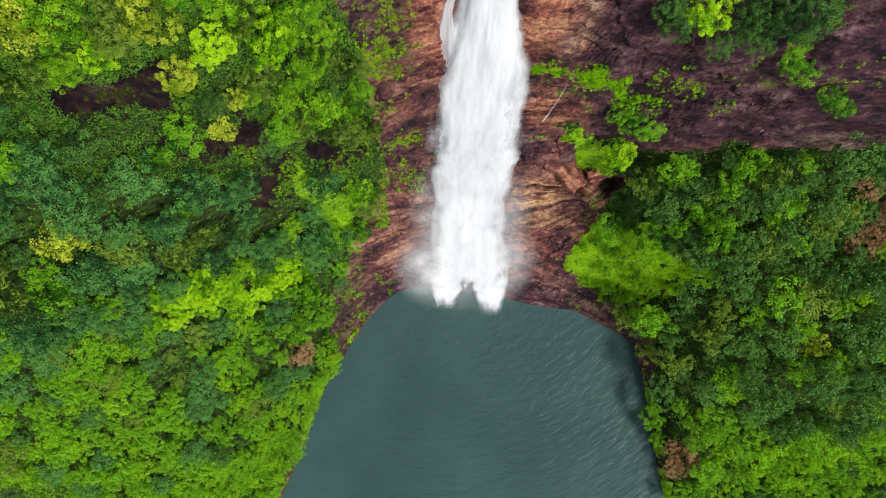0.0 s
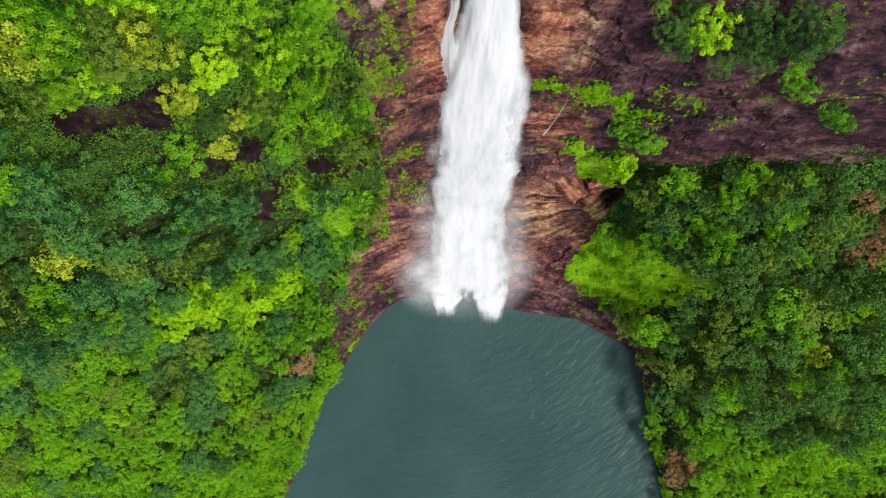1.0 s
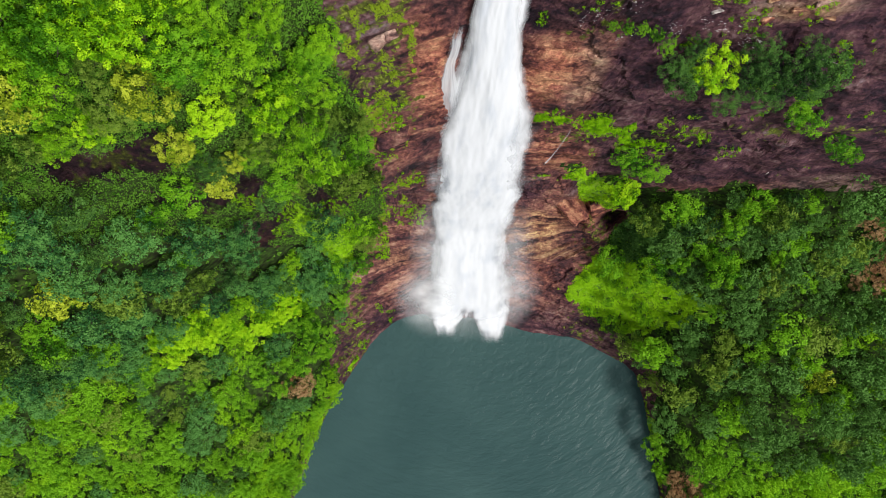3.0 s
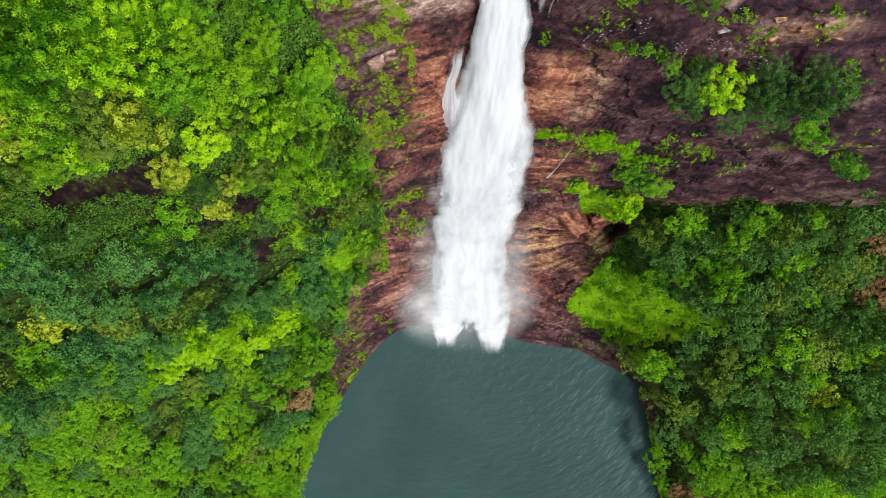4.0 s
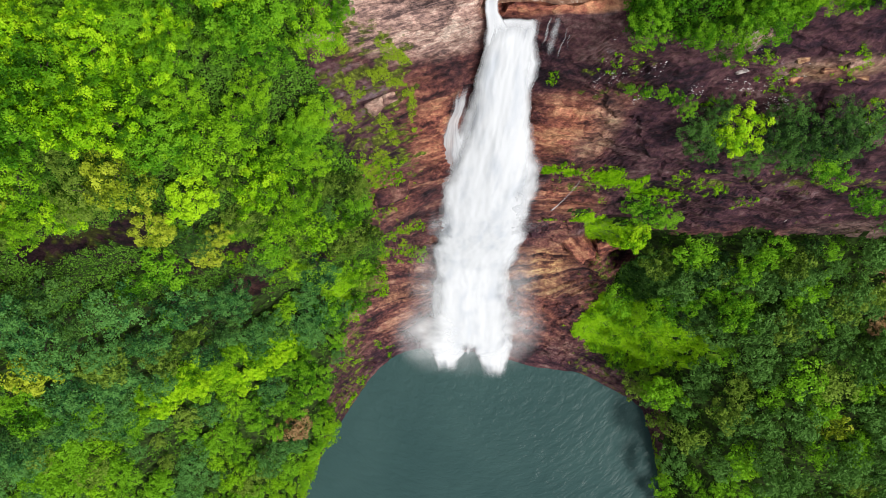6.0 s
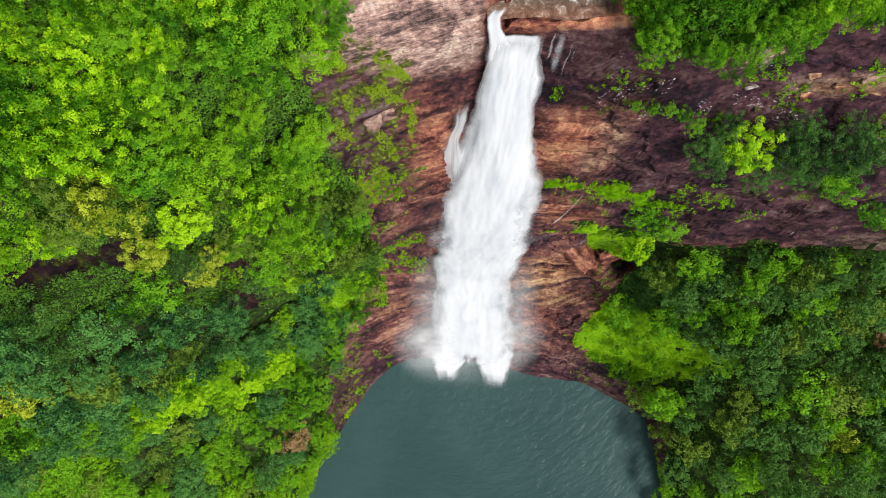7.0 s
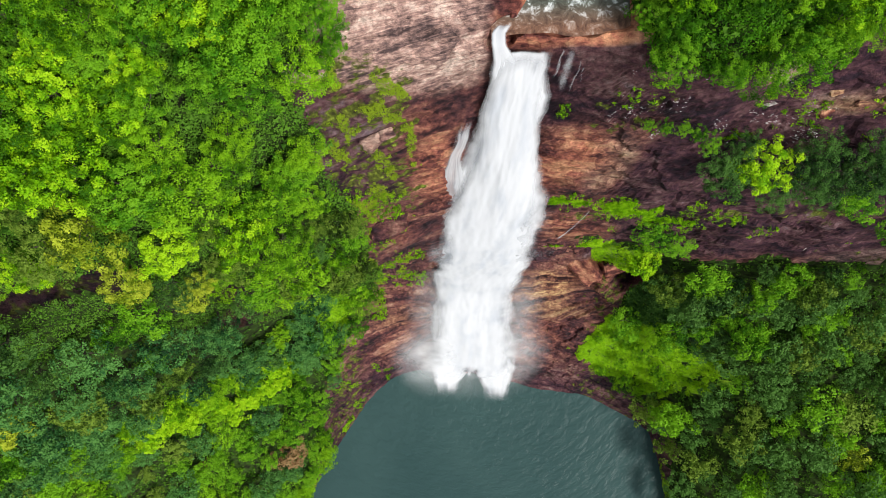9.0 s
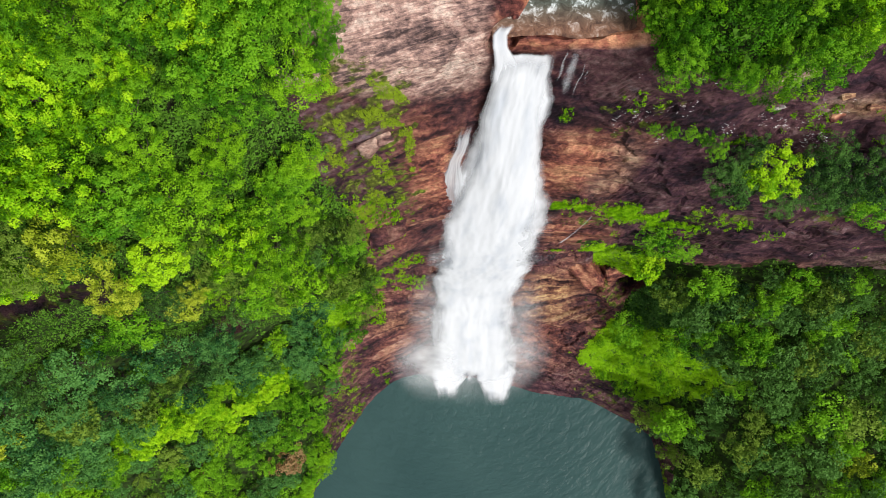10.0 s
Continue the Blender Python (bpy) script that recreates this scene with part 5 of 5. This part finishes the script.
def forest(x0, x1, y0, y1, tries):
    """Scatter crowns over the planted ground, none too close to another."""
    xs, ys = rng.uniform(x0, x1, tries), rng.uniform(y0, y1, tries)
    steep = land(xs, ys + 0.7) - land(xs, ys - 0.7)
    ok = (rockiness(xs, ys) < -0.5) & (land(xs, ys) > np.where((xs < 0) & (ys < -10), 2.1, 1.2)) & (lime_grass(xs, ys) < -0.12) & ~((xs < -63) & (ys < -37)) & (np.hypot((xs - 43.5) / 3.6, (ys + 38.5) / 4.6) > 1) & (np.hypot((xs - 30.2) / 3.0, (ys - 7.0) / 4.0) > 1) & (np.hypot((xs - 60.6) / 3.2, (ys - 2.8) / 4.4) > 1)
    shore = (xs > 8) & (xs < 35) & (ys < 2) & (land(xs, ys) < 13) & (rockiness(xs, ys) > -2.4)
    # bare blocks and low growth at the cliff foot beside the fall
    ok &= ~shore & ~((xs > 8) & (xs < 29.5 + 1.2 * vnoise(ys * 0.5, 3.0)) & (ys > 4.5) & (ys < 14.6))
    near_by = {}
    for x, y, s in zip(xs[ok], ys[ok], steep[ok]):
        x, y = float(x), float(y)
        shares, (ra, rb), gap = mixture(x, y)
        if s > 2.4:
            gap *= 0.75
        cx, cy = int(x // 3), int(y // 3)
        near = [p for a in (-1, 0, 1) for b in (-1, 0, 1) for p in near_by.get((cx + a, cy + b), ())]
        if any((x - p[0]) ** 2 + (y - p[1]) ** 2 < ((gap + p[2]) / 2) ** 2 for p in near):
            continue
        above = cleft_gap(x, y - 0.5) < cleft_gap(x, y)
        if cleft_gap(x, y) < (0.15 + 0.5 * ra if above else 0.32 + 0.56 * ra):
            continue
        if any(math.hypot(x - q[1], y - q[2]) < 0.8 * q[3] + 0.55 * ra for q in SINGLES):
            continue
        names = list(shares)
        w = np.maximum(np.array([shares[k] for k in names]), 0.01)
        kind = names[int(rng.choice(len(names), p=w / w.sum()))]
        SPOTS.append((kind, x, y, float(rng.uniform(ra, rb)), float(rng.uniform(0.8, 1.15)), float(land(x, y))))
        near_by.setdefault((cx, cy), []).append((x, y, gap))


forest(-82, -6, -52, 30, 11000)
forest(8, 84, -54, 30, 10000)
# the highest stand nearest to the eye: small ones are shrubs, the others trees
SPOTS.sort(key=lambda s: 2.0 * max(0.0, abs(s[1] - 3) - 26) + max(0.0, s[2] - 28.5) * 8 - s[5])
rest, trees, shrubs = [], 0, 0
for kind, x, y, radius, tall, z in SPOTS:
    if radius < 1.6 and shrubs < 270:
        plant(kind, x, y, radius, tall, sort="shrub")
        shrubs += 1
    elif radius >= 1.6 and trees < 270:
        plant(kind, x, y, radius, tall)
        trees += 1
    else:
        rest.append((kind, x, y, radius, tall))
joined_woods(rest)
for kind, x, y, radius, tall in SINGLES:
    plant(kind, x, y, radius, tall)
for x, y, r in ((19.2, 21.6, 1.4), (20.2, 21.3, 1.8), (25.8, 21.6, 2.0), (27.8, 21.4, 2.1), (30.0, 21.5, 1.9), (32.2, 21.2, 1.7), (20.4, 22.7, 1.2), (26.2, 22.7, 1.5), (30.4, 22.6, 1.5), (33.6, 22.0, 1.5), (25.5, 20.0, 1.5), (28.6, 20.2, 1.5)):
    plant("deep_broad" if 1.6 < r < 2 else "deep_fine", x, y, r, 1.0)
for x, y, r in ((21.5, 17.2, 1.6), (23.5, 16.6, 1.8), (26.0, 15.8, 1.7), (34.5, 19.3, 1.4), (37.0, 18.6, 1.3), (41.0, 17.0, 1.7), (44.0, 16.4, 1.5)):
    plant("green_fine", x, y, r, 0.7)


def undergrowth(name, x0, x1, y0, y1, count, per, radius, leaf, mat, keep, label, lift=0.0, exact=False):
    x, y = rng.uniform(x0, x1, count), rng.uniform(y0, y1, count)
    ok = keep(x, y) & (land(x, y) > 0.4)
    x, y = x[ok], y[ok]
    z = (surfaces(x, y) if exact else land(x, y)) + lift
    n = len(x)
    nor = np.stack([-(land(x + 0.5, y) - land(x - 0.5, y)), -(land(x, y + 0.5) - land(x, y - 0.5)), np.ones(n)], -1)
    nor /= np.linalg.norm(nor, axis=1, keepdims=True)
    way = rng.normal(0, 1, (n, per, 3)) + np.array([0, 0, 0.4]) + nor[:, None, :] * 0.8
    way /= np.linalg.norm(way, axis=2, keepdims=True)
    big = rng.uniform(0.6, 1.3, (n, 1, 1))
    start = np.stack([x, y, z], -1)[:, None, :] + way * radius * big * rng.uniform(0.1, 1, (n, per, 1))
    v, f = leaves(start.reshape(-1, 3), way.reshape(-1, 3), leaf, 0.38, rng)
    return tagged(new(name, mesh_from(name, v, f, [mat])), label, "undergrowth", kind="stuff")


undergrowth("undergrowth", -84, -5, -52, 33, 13000, 8, 0.55, 0.38, FERN, lambda x, y: (rockiness(x, y) < 0.1) & (lime_grass(x, y) < 0.05), "dense green ferns and shrubs under the trees")
undergrowth("undergrowth", 8, 86, -54, 31, 12000, 8, 0.55, 0.38, FERN, lambda x, y: (rockiness(x, y) < 0.1) & (lime_grass(x, y) < 0.05), "dense green ferns and shrubs under the trees")
# ferns in the deep leaf colour, which paints the shade of the recess
undergrowth("undergrowth", 27, 33.6, 3, 11.5, 2600, 14, 0.4, 0.22, LEAF["deep"], lambda x, y: (rockiness(x, y) < 0.3) & (np.hypot((x - 30.2) / 3.2, (y - 7.0) / 4.2) < 1), "low ferns in the recess, coloured dark for its deep shade", 0.1, True)
undergrowth("grass", -20, 40, -12, 18, 36000, 18, 0.35, 0.2, GRASS, lambda x, y: (lime_grass(x, y) > -0.05) & (rockiness(x, y) < 0.6), "bright lime-green grass on steep banks", 0.05)


undergrowth("grass", -64, -15, -52, -8, 42000, 16, 0.4, 0.24, GRASS, lambda x, y: (lime_grass(x, y) > -0.05) & (land(x, y) < 6), "bright lime-green grass on steep banks", 0.05)
undergrowth("grass", 36, 48, -52, -18, 7000, 16, 0.4, 0.24, GRASS, lambda x, y: (lime_grass(x, y) > -0.05) & (land(x, y) < 6), "bright lime-green grass on steep banks", 0.05)


# tufts and moss cushions on the ledges beside the fall
def ledge_tufts(x, y):
    z = land(x, y)
    left = (x < -2.6) & (y > 9) & (y < 19) & (fbm(x * 0.6, y * 0.8, z * 0.16, 3) > 0.04 + 0.045 * (x + 6))
    shelf = (x > 9.5) & (x < 26) & (np.abs(y - np.interp(x, [9, 13, 18, 26], [18.9, 18.7, 17.9, 16.9])) < 0.55 + 0.5 * vnoise(x * 0.7, y * 0.5, 3.0))
    lower = (x < -9) & (y < 9) & (fbm(x * 0.4, y * 0.4, 9.0, 3) > 0.12)
    wide = (x > 14) & (y > 15) & (y < 26) & ~((x < 22) & (y > 17.9 - 0.1 * (x - 13)) & (y < 22.3)) & (fbm(x * 0.35, y * 0.8, z * 0.12, 3) > 0.31)
    upper = (x > 7.5) & (y > 21.5) & (y < 24.5) & (fbm(x * 0.4, y * 0.7, 2.0, 3) > 0.2) & (y > 22.3)
    return (rockiness(x, y) > -0.3) & (left | shelf | lower | wide | upper)


undergrowth("ledge_plants", -22, 48, -14, 27, 52000, 22, 0.26, 0.12, GRASS, ledge_tufts, "small lime-green tufts and moss on the rock ledges", 0.05, True)


def cushions(x, y):
    z = land(x, y)
    n = 0.5 * vnoise(x * 1.9, y * 1.9, 4.0) + 0.55 * vnoise(x * 4.2, y * 4.2, 6.0)
    spot = np.zeros(np.shape(x), bool)
    for cx, cy, rx, ry in ((-4.6, 23.1, 1.7, 0.55), (-3.9, 24.4, 1.0, 0.4), (-6.9, 24.2, 0.5, 0.4), (-6.7, 22.3, 0.4, 0.6), (-4.5, 20.6, 0.6, 0.7),
                           (-7.6, 20.9, 0.6, 0.9), (-0.6, 23.3, 0.4, 0.35), (0.6, 25.1, 0.8, 0.3), (-3.0, 22.9, 0.7, 0.5)):
        spot |= np.hypot((x - cx) / rx, (y - cy + 0.15 * (x - cx)) / ry) < 0.78 + n
    return spot | (rockiness(x, y) > -0.2) & (fbm(x * 0.75, y * 0.85, z * 0.10, 3) > 0.17 + 0.05 * np.maximum(x + 5.5, 0)) & (vnoise(x * 2.6, y * 2.6, 5.0) > -0.2)


undergrowth("moss_cushions", -9.8, -1.8, 9.5, 25.6, 34000, 16, 0.15, 0.062, MOSS, cushions, "olive-lime moss cushions on the dark rock wall", 0.04, True)


def shelf_grass(x, y):
    mid = np.interp(x, [9, 13, 18, 26], [18.9, 18.7, 17.9, 16.9])
    low = np.interp(x, [9, 13, 15, 18, 26], [14.4, 14.5, 14.6, 15.1, 14.3])
    n = vnoise(x * 0.9, y * 0.7, 3.0)
    return (rockiness(x, y) > -0.3) & ((np.abs(y - mid) < 0.35 + 0.45 * n) | (np.abs(y - low) < 0.2 + 0.4 * n))


undergrowth("ledge_plants", 9.3, 25, 14.8, 19.4, 16000, 16, 0.2, 0.11, GRASS, shelf_grass, "small lime-green tufts and moss on the rock ledges", 0.04, True)


for x, y, r in ((26.0, -5.2, 0.9), (28.2, -3.0, 1.0), (29.4, -6.2, 1.1), (24.0, 0.8, 0.8), (26.4, 1.6, 1.0), (28.6, 0.2, 1.0), (31.6, -7.8, 1.2), (13.2, 23.1, 0.5), (14.2, 23.0, 0.55), (15.4, 22.9, 0.6), (16.6, 22.8, 0.7), (17.8, 22.4, 0.8), (33.0, 20.2, 1.3), (30.5, -1.0, 1.2), (32.5, 0.5, 1.4), (33.0, -3.5, 1.3), (31.0, 2.4, 1.2), (34.0, -5.8, 1.2)):
    plant("lime_fine" if y < 10 else "green_fine", x, y, r, 1.0, sort="shrub")


# fresh green shrubs along the edge of the weathered slab
for x, y, r in ((-7.0, 28.0, 1.0), (-6.9, 27.2, 0.85), (-6.75, 26.5, 0.75), (-6.9, 25.8, 0.75), (-7.5, 25.2, 0.8), (-7.8, 26.4, 1.0), (-7.7, 27.6, 1.0)):
    plant("green_broad", x, y, r, 1.0, sort="shrub")


# dry brown scrub at the water's edge and on the right slope
for x, y, r in ((42.4, -35.5, 1.6), (43.0, -37.8, 1.9), (42.8, -40.5, 1.6), (45.0, -39.4, 1.7), (44.8, -36.8, 1.5), (58.6, 1.0, 1.4), (60.0, 3.2, 1.6), (61.4, 5.2, 1.4), (59.4, 6.0, 1.3), (61.6, 0.2, 1.5), (62.8, 2.6, 1.6), (55.0, 9.5, 1.3), (57.0, 8.0, 1.4), (58.5, 10.0, 1.2), (-35.5, -16.5, 1.2)):
    plant("brown", x, y, r, 0.7, sort="shrub")


for xa, xb, ya, yb, num in ((-34, -5, 6, 29.5, 26000), (8.5, 31, 20, 29, 12000)):
    undergrowth("undergrowth", xa, xb, ya, yb, num, 9, 0.45, 0.15, LEAF["green"] if xa > 0 else FERN, lambda x, y: rockiness(x, y) < 0.25, "low leafy creepers along the cliff top", 0.25)


def tea_rows(x, y):
    return (np.abs(np.mod(x * 0.75 + y * 0.66, 1.3) - 0.65) < 0.42) & (x < -63) & (y < -37)


undergrowth("tea_bushes", -84, -60, -52, -37, 4500, 14, 0.38, 0.2, GRASS, tea_rows, "clipped rows of green tea bushes")


# ---- dead branches ----
def dead_branch(x, y, lift, length, turn, seed, label):
    r = random.Random(seed)
    bm = bmesh.new()
    here, way, girth = Vector((0, 0, 0)), Vector((1, 0, 0.05)), 0.05
    for k in range(5):
        there = here + way * (length / 5)
        limb(bm, here, there, girth, girth * 0.75, 6)
        if k in (1, 2, 3):
            side = Vector((way.x * 0.7, way.y + r.choice((-0.8, 0.8)), 0.2))
            limb(bm, there, there + side * length * r.uniform(0.10, 0.2), girth * 0.5, 0.008, 5)
        here, girth = there, girth * 0.75
        way = Vector((1, way.y + r.uniform(-0.3, 0.3), way.z + r.uniform(-0.15, 0.15))).normalized()
    me = bpy.data.meshes.new("dead_branch")
    bm.to_mesh(me)
    bm.free()
    me.materials.append(PALE)
    ob = tagged(new("dead_branch", me), label, "branch")
    ob.matrix_basis = Matrix.Translation((x, y, surface(x, y) + lift)) @ Matrix.Rotation(turn, 4, "Z")
    return ob


dead_branch(32.4, 21.6, 1.6, 2.2, -0.2, 3, "bleached dead branch over the ledge shrubs")
dead_branch(20.2, 25.5, 0.3, 1.3, 0.9, 5, "thin bleached twig under the edge of the forest")
dead_branch(38.5, 14.2, 0.3, 3.6, 0.65, 7, "long bare trunk lying on the dark rock")
